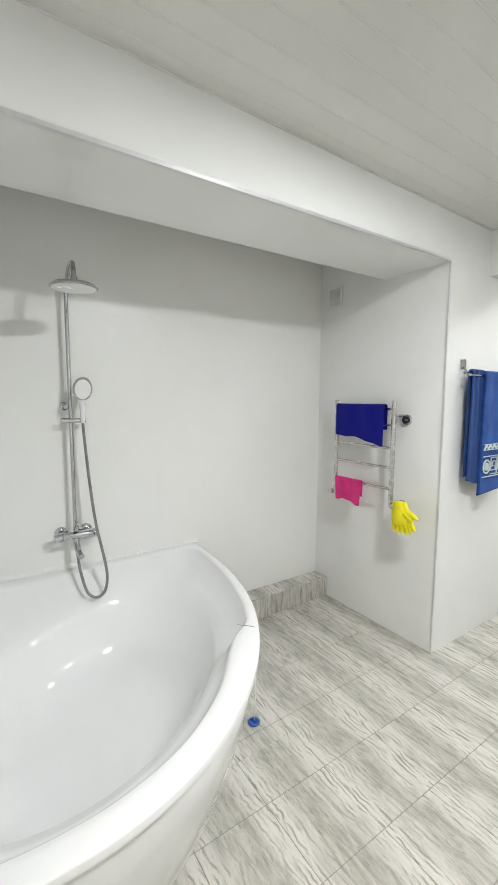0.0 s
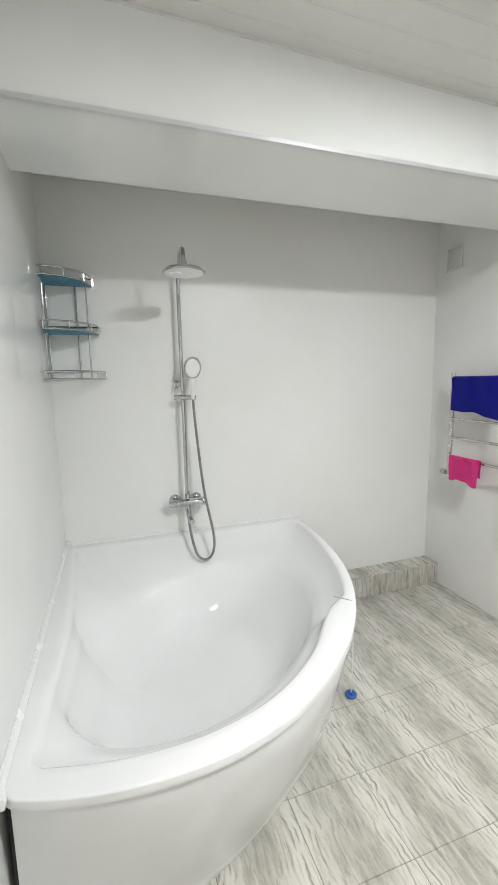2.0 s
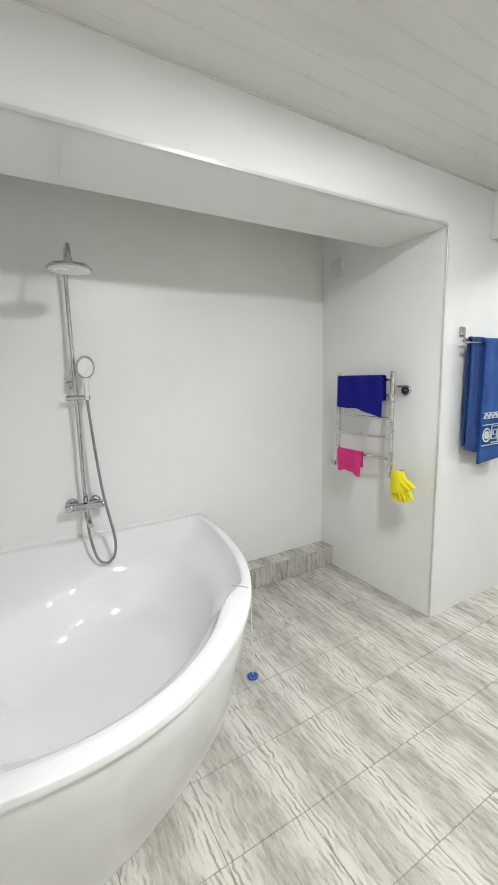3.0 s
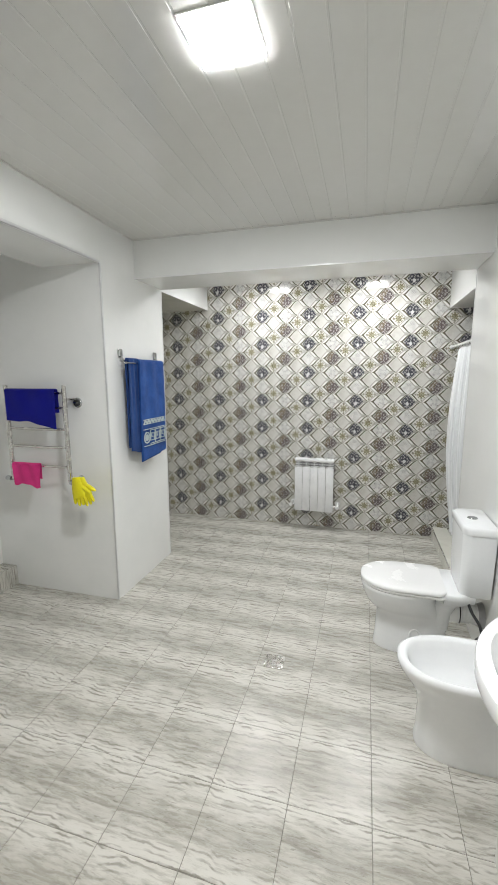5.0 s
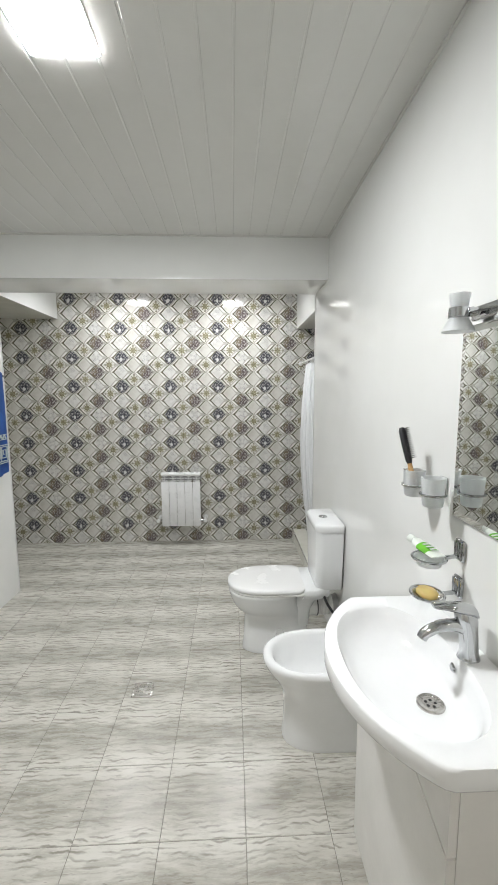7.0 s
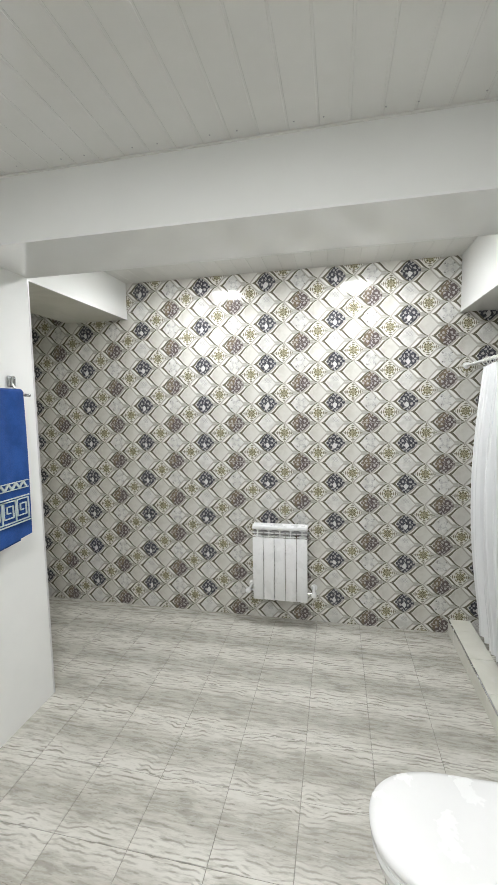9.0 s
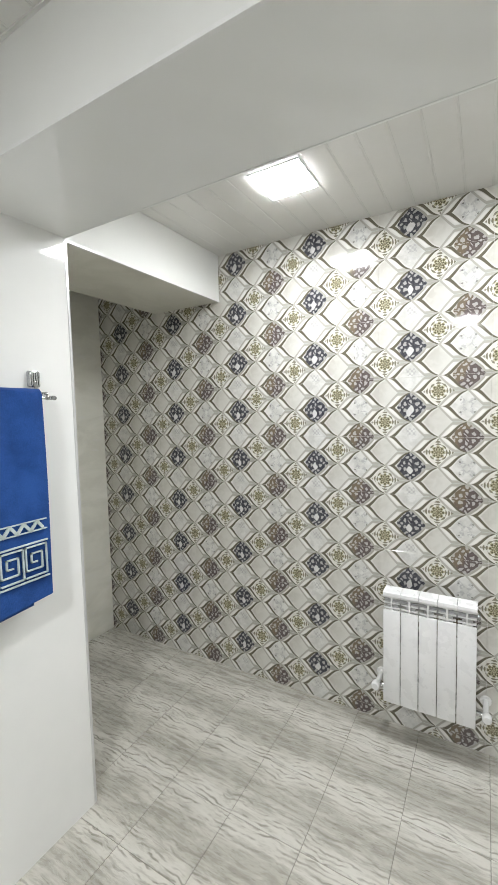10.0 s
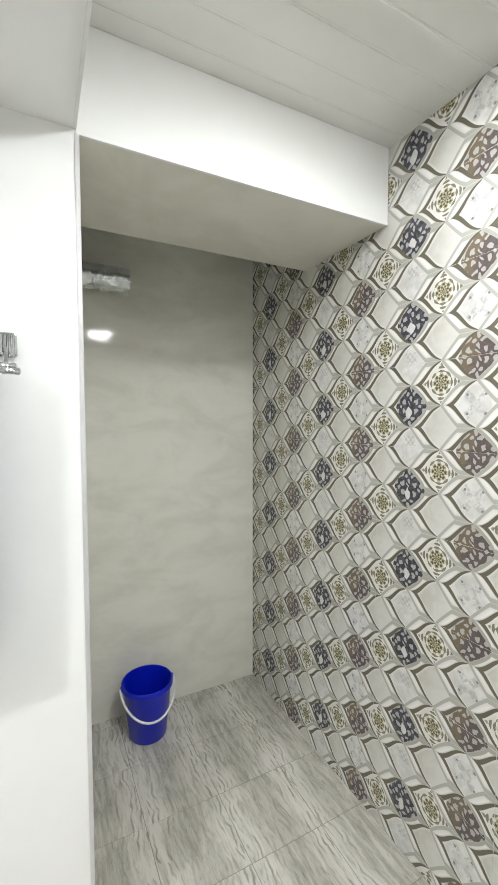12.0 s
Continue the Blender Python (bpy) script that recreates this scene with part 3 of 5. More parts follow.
def bathtub():
    e = thing("corner_bathtub", "white acrylic corner bathtub with a curved front panel", "bathtub", (-1.8, 0.4, 0))
    x0, y0 = XA + 0.004, YS + 0.004
    R = 0.588
    front = spline([(-1.055, y0, 0), (-1.01, -0.12, 0), (-0.985, 0.05, 0), (-0.992, 0.24, 0), (-1.05, 0.44, 0), (-1.16, 0.62, 0), (-1.31, 0.785, 0), (-1.50, 0.92, 0), (-1.72, 1.02, 0), (-1.98, 1.085, 0), (-2.25, 1.115, 0), (x0, 1.125, 0)], 6)
    outer = [(p.x, p.y) for p in front] + [(x0, y0)]
    C, n = (-1.78, 0.32), 144
    o = by_angle(outer, C, n)

    def inset(poly, far, near, end):
        """Bring the outline in: far along the walls, near along the front, end at the narrow tip."""
        out = []
        for x, y in poly:
            w1 = max(0.0, min(1.0, (0.10 - (x - x0)) / 0.10)) if x - x0 < 0.1 else 0.0
            w2 = max(0.0, min(1.0, (0.10 - (y - y0)) / 0.10)) if y - y0 < 0.1 else 0.0
            wall = max(w1, w2)
            tip = max(0.0, min(1.0, (-1.43 - x) / 0.13)) if y > 0.5 else 0.0
            tip = tip * tip * (3 - 2 * tip)
            front_w = near * (1 - tip) + end * tip + (0.018 * math.exp(-((x + 1.34) / 0.11) ** 2) if y > 0.5 else 0.0)
            r = far * wall + front_w * (1 - wall)
            dx, dy = C[0] - x, C[1] - y
            L = math.hypot(dx, dy)
            out.append((x + dx / L * r, y + dy / L * r))
        return out

    def ring(poly, z):
        return [(x, y, z) for x, y in poly]
    lip = inset(o, 0.085, 0.092, 0.046)
    lipc = [(x, y) for x, y in lip]
    # deep oval hollow, along the front
    cx, cy, ang = -1.765, 0.345, radians(-47)
    oval = []
    for k in range(160):
        a = 2 * math.pi * k / 160
        u, v = 0.62 * math.cos(a), 0.425 * math.sin(a)
        oval.append((cx + u * math.cos(ang) - v * math.sin(ang), cy + u * math.sin(ang) + v * math.cos(ang)))
    ov = by_angle(oval, C, n)

    def lerp(a, b2, t):
        return [(p[0] * (1 - t) + q[0] * t, p[1] * (1 - t) + q[1] * t) for p, q in zip(a, b2)]

    def clampin(a, b2, k):
        """Keep the inner outline at least k inside of the outer."""
        out = []
        for p, q in zip(a, b2):
            rp, rq = math.hypot(p[0] - C[0], p[1] - C[1]), math.hypot(q[0] - C[0], q[1] - C[1])
            f = min(1.0, (rp - k) / rq)
            out.append((C[0] + (q[0] - C[0]) * f, C[1] + (q[1] - C[1]) * f))
        return out
    s1 = lerp(o, lipc, 0.12)
    shelf = clampin(lipc, ov, 0.035)
    mid = lerp(lipc, shelf, 0.55)
    cen = [C] * n
    rings = [ring(o, R - 0.025), ring(o, R - 0.024), ring(o, R - 0.005), ring(lerp(o, cen, 0.0015), R - 0.0018), ring(lerp(o, cen, 0.005), R - 0.0004), ring(s1, R), ring(lerp(o, lipc, 0.62), R - 0.001), ring(lerp(o, lipc, 0.88), R - 0.003),
             ring(lipc, R - 0.010), ring(lerp(lipc, shelf, 0.10), R - 0.040), ring(lerp(lipc, shelf, 0.32), R - 0.075), ring(mid, R - 0.105),
             ring(lerp(lipc, shelf, 0.88), R - 0.138), ring(shelf, R - 0.172), ring(lerp(shelf, cen, 0.07), R - 0.235), ring(lerp(shelf, cen, 0.16), R - 0.30), ring(lerp(shelf, cen, 0.27), R - 0.385), ring(lerp(shelf, cen, 0.45), R - 0.415),
             ring(lerp(shelf, cen, 0.7), R - 0.42), ring(lerp(shelf, cen, 0.96), R - 0.424)]
    part("shell", loft(rings, cap0=False), ACRYL, e, "moulded white acrylic tub shell", 50)
    # curved front panel, leaning in towards the floor
    base_pts = spline([(-1.12, y0 + 0.03, 0), (-1.115, -0.02, 0), (-1.15, 0.14, 0), (-1.215, 0.33, 0), (-1.335, 0.545, 0), (-1.49, 0.745, 0), (-1.72, 0.945, 0), (-2.0, 1.03, 0), (-2.28, 1.06, 0), (x0, 1.07, 0)], 8)
    top_pts = spline([(-1.075, y0 + 0.03, 0), (-1.025, -0.11, 0), (-1.003, 0.05, 0), (-1.012, 0.235, 0), (-1.068, 0.43, 0), (-1.178, 0.605, 0), (-1.325, 0.765, 0), (-1.51, 0.898, 0), (-1.73, 0.998, 0), (-1.98, 1.062, 0), (-2.25, 1.092, 0), (x0, 1.102, 0)], 8)

    def even(P, k):
        L = [0.0]
        for a, b2 in zip(P, P[1:]):
            L.append(L[-1] + (b2 - a).length)
        out, j = [], 0
        for i in range(k):
            s = L[-1] * i / (k - 1)
            while j < len(L) - 2 and L[j + 1] < s:
                j += 1
            out.append(P[j].lerp(P[j + 1], (s - L[j]) / max(L[j + 1] - L[j], 1e-9)))
        return out
    K = 90
    b_, t_ = even(base_pts, K), even(top_pts, K)
    b_ = [Vector((max(x0, C[0] + (p.x - C[0]) * 1.04), max(y0, C[1] + (p.y - C[1]) * 1.04), 0)) for p in b_]
    t_ = [Vector((max(x0, C[0] + (p.x - C[0]) * 1.016), max(y0, C[1] + (p.y - C[1]) * 1.016), 0)) for p in t_]
    rings = []
    for z, f in ((0.035, 0.0), (0.06, 0.04), (0.18, 0.36), (0.32, 0.66), (0.45, 0.90), (0.52, 1.0), (R - 0.0256, 1.0)):
        rings.append([(p.x * (1 - f) + q.x * f, p.y * (1 - f) + q.y * f, z) for p, q in zip(b_, t_)])
    back = [[(x - 0.012 if i < K - 2 else x, y - 0.012 if i > 4 else y, z) for i, (x, y, z) in enumerate(r)] for r in (rings[-1], rings[0])]
    part("front_panel", loft([*rings, *back, rings[0]], cap0=False, cap1=False, closed=False), ACRYL, e, "curved white front panel", 60)
    plinth = [[(p.x - 0.012, p.y - 0.012, z) for p in b_] for z in (0.0, 0.034)]
    part("plinth", loft([*plinth, [(p.x - 0.03, p.y - 0.03, 0.034) for p in b_], [(p.x - 0.03, p.y - 0.03, 0.0) for p in b_], plinth[0]], cap0=False, cap1=False, closed=False), ACRYL, e, "low white base strip")
    # joint across the rim
    part("rim_joint", tube([(-1.545, 0.845, R - 0.001), (-1.50, 0.885, R + 0.001), (-1.474, 0.906, R - 0.003), (-1.472, 0.909, R - 0.03)], 0.0018, 6), GREY, e, "thin grey joint across the rim")
    # black block set in the open gap by the wall, in place of its shade
    part("frame", box(-1.16, -1.10, y0 + 0.001, y0 + 0.026, 0.0, R - 0.04), BLACK, e, "black block for the shade in the gap beside the wall")
    for a, b2 in (((XA, YS, R), (XA, 1.14, R)), ((XA, YS, R), (-1.05, YS, R))):
        s = thing("sealing_strip", "white plastic sealing strip between bathtub and wall", "sealing strip", a)
        v = Vector(b2) - Vector(a)
        bm = bmesh.new()
        if abs(v.y) > abs(v.x):
            prof = [(0.0005, -0.004), (0.015, -0.004), (0.016, 0.003), (0.006, 0.009), (0.003, 0.018), (0.0005, 0.019)]
            add_loft(bm, [[(a[0] + px, y, a[2] + pz) for px, pz in prof] for y in (a[1] + 0.022, b2[1])])
        else:
            prof = [(0.0005, -0.004), (0.015, -0.004), (0.016, 0.003), (0.006, 0.009), (0.003, 0.018), (0.0005, 0.019)]
            add_loft(bm, [[(x, a[1] + py, a[2] + pz) for py, pz in prof] for x in (a[0] + 0.022, b2[0])])
        bmesh.ops.recalc_face_normals(bm, faces=bm.faces)
        part("strip", bm, PLASTIC, s)
        end = b2 if abs(v.x) > abs(v.y) else a
        part("end_cap", box(end[0] + 0.0006, end[0] + 0.028, end[1] + 0.0006, end[1] + 0.028, R - 0.002 if end is a else R, R + 0.028, bevel=0.004), PLASTIC, s, "small white corner cap")


bathtub()

# cord and plug
e = thing("bath_plug", "blue rubber bath plug lying on the floor on a thin cord", "bath plug", (-1.655, 1.005, 0))
part("stopper", lathe([(0.0, 0.001), (0.024, 0.001), (0.027, 0.004), (0.027, 0.010), (0.024, 0.013), (0.016, 0.012), (0.014, 0.009), (0, 0.009)], (-1.655, 1.005, 0), n=24), PLUG, e)
part("grip", box(-1.672, -1.638, 1.002, 1.008, 0.008, 0.016, bevel=0.002), PLUG, e)
part("cord", tube(spline([(-1.655, 1.005, 0.014), (-1.625, 0.992, 0.12), (-1.60, 0.975, 0.3), (-1.575, 0.958, 0.46), (-1.56, 0.945, 0.57)], 4), 0.0028, 6), PLASTIC, e, "pale thin cord")

# low tiled step along the wall
e = structure("ledge", box(XA, -2.393, 1.128, YP, -0.004, 0.140), GROUT, "low ledge clad in veined floor tile along the wall")
for i, (a, c) in enumerate(((1.13, 1.30), (1.302, 1.595), (1.597, 1.89), (1.892, 2.178))):
    part("tile", box(-2.3935, -2.386, a, c, 0.001, 0.145, bevel=0.0015), FLOORV, e, smooth=0)
    part("tile", box(XA + 0.001, -2.3945, a, c, 0.1402, 0.147, bevel=0.0015), FLOOR, e, smooth=0)
trim((-2.386, 1.13, 0.147), (-2.386, 1.62, 0.147), X_, Z_, 0.005, 0.0012, TRIM, "silver nosing on the ledge")


def shower_set():
    e = thing("shower_column", "chrome shower column with mixer, round overhead spray and hand shower on the wall", "shower", (XA, 0.39, 0.78))
    y, x = 0.408, -2.452
    part("riser", tube(spline([(x, y, 0.80), (x, y, 1.4), (x, y, 1.95), (x + 0.012, y, 2.03), (x + 0.07, y, 2.085), (x + 0.17, y - 0.010, 2.10), (x + 0.29, y - 0.02, 2.08), (x + 0.335, y - 0.025, 2.045), (x + 0.345, y - 0.026, 2.005)], 6), 0.0105, 14), CHROME, e, "bent chrome riser pipe")
    hx, hy, hz = x + 0.347, y - 0.026, 1.965
    h = part("spray_head", lathe([(0.0, 0.045), (0.014, 0.045), (0.016, 0.022), (0.03, 0.016), (0.085, 0.010), (0.0900, 0.004), (0.098, -0.003), (0.094, -0.006), (0.0, -0.006)], (hx, hy, hz), n=48), CHROME, e, "round overhead spray")
    part("spray_face", lathe([(0.0, -0.0065), (0.088, -0.0065), (0.088, -0.009), (0.0, -0.009)], (hx, hy, hz), n=48), PLASTIC, h, "pale nozzle face")
    part("mixer_body", tube([(x + 0.012, y - 0.068, 0.785), (x + 0.012, y + 0.068, 0.785)], 0.021, 20), CHROME, e, "round chrome mixer body")
    for s in (-1, 1):
        part("wall_flange", lathe([(0.0, 0.0), (0.033, 0.0), (0.034, 0.006), (0.026, 0.014), (0.018, 0.018), (0.018, 0.055), (0.0, 0.055)], (XA + 0.001, y + s * 0.062, 0.785), "x", 24), CHROME, e)
        part("knob", lathe([(0.0, -0.02), (0.022, -0.02), (0.024, 0.0), (0.024, 0.018), (0.02, 0.024), (0.0, 0.024)], (x + 0.012, y + s * 0.086, 0.785), "y", 20), CHROME, e, "chrome end knob")
    part("spout", tube(spline([(x + 0.012, y, 0.79), (x + 0.02, y, 0.74), (x + 0.045, y + 0.004, 0.705), (x + 0.085, y + 0.008, 0.69)], 5), [0.017] * 10 + [0.0155] * 6, 16), CHROME, e, "short bath spout")
    part("lever", tube([(x + 0.02, y, 0.815), (x + 0.035, y, 0.845), (x + 0.06, y, 0.86)], [0.012, 0.01, 0.007], 12), CHROME, e)
    b = part("wall_bracket", tube([(XA + 0.002, y - 0.02, 1.455), (x, y - 0.02, 1.455)], 0.012, 14), CHROME, e)
    part("cover", lathe([(0.0, 0.0), (0.022, 0.0), (0.022, 0.006), (0.015, 0.01), (0.0, 0.01)], (XA + 0.001, y - 0.02, 1.455), "x", 20), CHROME, b)
    part("slider", tube([(x + 0.006, y - 0.05, 1.385), (x + 0.006, y + 0.07, 1.385)], 0.0135, 16), CHROME, e, "sliding holder")
    # hand shower
    hs = thing("hand_shower", "pale faced chrome hand shower resting in its holder", "hand shower", (x + 0.03, y + 0.05, 1.40))
    P0, P1 = Vector((x + 0.024, y + 0.052, 1.375)), Vector((x + 0.045, y + 0.050, 1.49))
    part("handle", tube([P0 + (P1 - P0) * k / 6 for k in range(7)], [0.010, 0.0115, 0.012, 0.0125, 0.014, 0.017, 0.02], 14), PLASTIC, hs)
    bm = bmesh.new()
    add_lathe(bm, [(0.0, -0.014), (0.03, -0.012), (0.048, -0.002), (0.052, 0.006), (0.048, 0.010), (0.0, 0.010)], (0, 0, 0), "x", 32)
    bmesh.ops.recalc_face_normals(bm, faces=bm.faces)
    bmesh.ops.scale(bm, vec=(1, 0.92, 1.18), verts=bm.verts)
    bmesh.ops.rotate(bm, cent=(0, 0, 0), matrix=Matrix.Rotation(radians(14), 3, "Y"), verts=bm.verts)
    bmesh.ops.translate(bm, vec=(x + 0.058, y + 0.049, 1.545), verts=bm.verts)
    hh = part("head", bm, CHROME, hs)
    bm = bmesh.new()
    add_lathe(bm, [(0.0, 0.0), (0.042, 0.0), (0.042, 0.002), (0.0, 0.002)], (0, 0, 0), "x", 32)
    bmesh.ops.scale(bm, vec=(1, 0.92, 1.18), verts=bm.verts)
    bmesh.ops.rotate(bm, cent=(0, 0, 0), matrix=Matrix.Rotation(radians(14), 3, "Y"), verts=bm.verts)
    bmesh.ops.translate(bm, vec=(x + 0.0685, y + 0.049, 1.5425), verts=bm.verts)
    part("nozzle_face", bm, PLASTIC, hh, "pale nozzle face")
    ho = thing("shower_hose", "metal shower hose hanging in a long loop over the bathtub", "hose", (x + 0.03, y + 0.05, 1.0))
    pts = spline([(x + 0.024, y + 0.052, 1.375), (x + 0.034, y + 0.056, 1.27), (x + 0.05, y + 0.07, 1.05), (x + 0.085, y + 0.085, 0.85), (x + 0.125, y + 0.11, 0.68), (x + 0.145, y + 0.118, 0.58), (x + 0.155, y + 0.10, 0.51), (x + 0.155, y + 0.06, 0.488), (x + 0.14, y + 0.02, 0.52), (x + 0.10, y + 0.0, 0.61), (x + 0.05, y - 0.004, 0.70), (x + 0.02, y - 0.004, 0.77)], 14)
    part("hose", tube(pts, [0.0068 + 0.0009 * (i % 2) for i in range(len(pts))], 10), HOSE, ho, "ribbed metal hose", 20)


shower_set()


def corner_shelf():
    e = thing("corner_shelf", "three-tier chrome wire corner shelf with teal inserts on the alcove walls", "corner shelf", (XA, YS, 1.48))
    cx, cy, r = XA + 0.012, YS + 0.012, 0.215

    def arc(rr, z, n=14):
        return [(cx + rr * math.sin(math.pi / 2 * k / n), cy + rr * math.cos(math.pi / 2 * k / n), z) for k in range(n + 1)]
    for i, (z, r) in enumerate(((1.495, 0.262), (1.725, 0.243), (1.965, 0.224))):
        for k, dz in enumerate((0.0, 0.036)):
            part("rail", tube([(cx, cy, z + dz), *arc(r, z + dz)], 0.0042, 8, closed=True), CHROME, e)
        for a in (0.02, 0.35, 0.68, 0.98):
            p = (cx + r * math.sin(math.pi / 2 * a), cy + r * math.cos(math.pi / 2 * a))
            part("post", tube([(p[0], p[1], z), (p[0], p[1], z + 0.036)], 0.003, 6), CHROME, e)
        if i:
            ring0 = [(cx + 0.004, cy + 0.004, z - 0.004), *[(p[0], p[1], z - 0.004) for p in arc(r - 0.006, z)]]
            ring1 = [(a, b2, z + 0.006) for a, b2, _ in ring0]
            part("insert", loft([ring0, ring1]), TEAL, e, "teal ribbed shelf insert", 20)
            for k in range(9):
                rr = 0.035 + k * 0.02
                part("rib", tube(arc(rr, z + 0.0065, 8), 0.0025, 5), TEAL, e)
        else:
            for k in range(1, 6):
                rr = r * k / 6
                part("wire", tube(arc(rr, z, 8), 0.002, 6), CHROME, e)
    r = 0.224
    for px, py in ((cx, cy), (cx + 0.002, cy + r * 0.62), (cx + r * 0.62, cy + 0.002)):
        part("upright", tube([(px, py, 1.49), (px, py, 2.03 if px == cx and py == cy else 1.97)], 0.0042, 8), CHROME, e)
    for a in ((cx + r * 0.36, cy + r * 0.86),):
        part("upright", tube([(a[0], a[1], 1.495), (a[0], a[1], 1.965)], 0.0038, 8), CHROME, e)


corner_shelf()

# vent grille
e = thing("vent_grille", "small white plastic ventilation grille high on the pier", "vent grille", (-2.373, YP, 2.21))
bm = bmesh.new()
for a in ((-2.44, -2.427, 2.145, 2.283), (-2.319, -2.306, 2.145, 2.283), (-2.427, -2.319, 2.270, 2.283), (-2.427, -2.319, 2.145, 2.158)):
    add_box(bm, a[0], a[1], YP - 0.012, YP, a[2], a[3], 0.002)
part("frame", bm, PLASTIC, e)
part("backing", box(-2.427, -2.319, YP - 0.003, YP - 0.0005, 2.158, 2.27), GREY, e)
for k in range(9):
    bm = box(-2.427, -2.319, -0.0065, 0.0065, -0.0012, 0.0012)
    bmesh.ops.rotate(bm, cent=(0, 0, 0), matrix=Matrix.Rotation(radians(-38), 3, "X"), verts=bm.verts)
    bmesh.ops.translate(bm, vec=(0, YP - 0.008, 2.165 + k * 0.0122), verts=bm.verts)
    part("slat", bm, PLASTIC, e)


def draped(x0, x1, yc, top, drop_front, drop_back, gap=0.011, seed=0, ragged=0.02, thick=0.003, nx=26, wave=0.004, lean=0.0):
    """A cloth folded over a rod that runs along x at (yc, top); front towards -y."""
    rnd = random.Random(seed)
    ph = [rnd.uniform(0, 6.28) for _ in range(4)]
    bm = bmesh.new()
    rows = []
    ns = 11
    for i in range(nx + 1):
        f = i / nx
        x = x0 + (x1 - x0) * f
        rag = ragged * (math.sin(f * 7 + ph[0]) * 0.4 + math.sin(f * 17 + ph[1]) * 0.15) + lean * f
        row = []
        for s in range(ns):
            q = s / (ns - 1)
            w = wave * math.sin(f * 15 + ph[2] + q * 2) * q
            row.append((x + 0.006 * math.sin(q * 3 + ph[3]) * (f - 0.5), yc - gap - w, top - (drop_front + rag) * (1 - q)))
        for a in (30, 60, 90, 120, 150):
            row.append((x, yc - gap * math.cos(radians(a)), top + gap * math.sin(radians(a))))
        for s in range(ns):
            q = s / (ns - 1)
            row.append((x, yc + gap + wave * 0.4 * math.sin(f * 11 + ph[1]) * q, top - (drop_back - rag * 0.6) * q))
        rows.append(row)
    add_loft(bm, rows, False, False, closed=False)
    bmesh.ops.recalc_face_normals(bm, faces=bm.faces)
    bmesh.ops.solidify(bm, geom=list(bm.faces), thickness=thick)
    return bm


def towel_warmer():
    e = thing("towel_warmer", "polished steel ladder towel warmer on the pier wall", "towel warmer", (-2.0, YP, 0.88))
    xl, xr, y = -2.236, -1.772, 2.085
    for x in (xl, xr):
        part("post", tube([(x, y, 0.87), (x, y, 1.485)], 0.0145, 16), STEEL, e)
        part("cap", lathe([(0, 0.004), (0.012, 0.003), (0.0148, 0.0), (0.0148, -0.006), (0, -0.006)], (x, y, 1.487), n=16), STEEL, e)
        part("bracket", tube([(x, y, 1.40), (x, YP - 0.001, 1.40)], 0.008, 10), STEEL, e)
    for z in (1.44, 1.345, 1.205, 1.085, 0.955):
        part("rung", tube([(xl + (xr - xl) * k / 8, y - 0.012 * math.sin(math.pi * k / 8), z) for k in range(9)], 0.008, 12), STEEL, e)
    for x, s in ((xl, -1), (xr, 1)):
        el = part("elbow", tube(spline([(x, y, 0.88), (x, y, 0.855), (x + s * 0.012, y + 0.02, 0.85), (x + s * 0.014, YP - 0.001, 0.85)], 5), 0.013, 14), STEEL, e)
        part("flange", lathe([(0, -0.002), (0.03, -0.002), (0.028, -0.010), (0.016, -0.014), (0, -0.014)], (x + s * 0.014, YP + 0.001, 0.85), "y", 20), CHROME, el)
        part("valve_handle", lathe([(0, -0.03), (0.014, -0.03), (0.017, -0.02), (0.017, 0.012), (0, 0.012)], (x + s * 0.03, y - 0.002, 0.852), "x", 16), CHROME, e)


towel_warmer()
e = thing("wall_valve", "round chrome wall valve with a dark core beside the towel warmer", "valve", (-1.79, YP, 1.372))
part("rosette", lathe([(0.0, 0.0), (0.033, 0.0), (0.033, -0.008), (0.028, -0.014), (0.0, -0.014)], (-1.745, YP, 1.375), "y", 24), CHROME, e)
part("core", lathe([(0.0, -0.014), (0.023, -0.014), (0.022, -0.02), (0.0, -0.02)], (-1.745, YP, 1.375), "y", 20), BLACK, e, "black valve core")
part("bar", box(-1.767, -1.727, YP - 0.026, YP - 0.02, 1.371, 1.379, bevel=0.001), CHROME, e)
e = thing("blue_cloth", "royal blue cloth folded over the top rungs of the towel warmer", "cloth", (-2.0, 2.07, 1.45))
part("cloth", draped(-2.208, -1.815, 2.062, 1.452, 0.185, 0.17, 0.018, 3, 0.02, 0.004, 26, 0.004, 0.045), BLUEC, e)
e = thing("pink_cloth", "pink wash cloth hung over the lowest rung of the towel warmer", "cloth", (-2.1, 2.07, 0.96))
part("cloth", draped(-2.19, -1.975, 2.052, 0.966, 0.135, 0.11, 0.013, 8, 0.022, 0.003, 26, 0.006, 0.015), PINK, e)


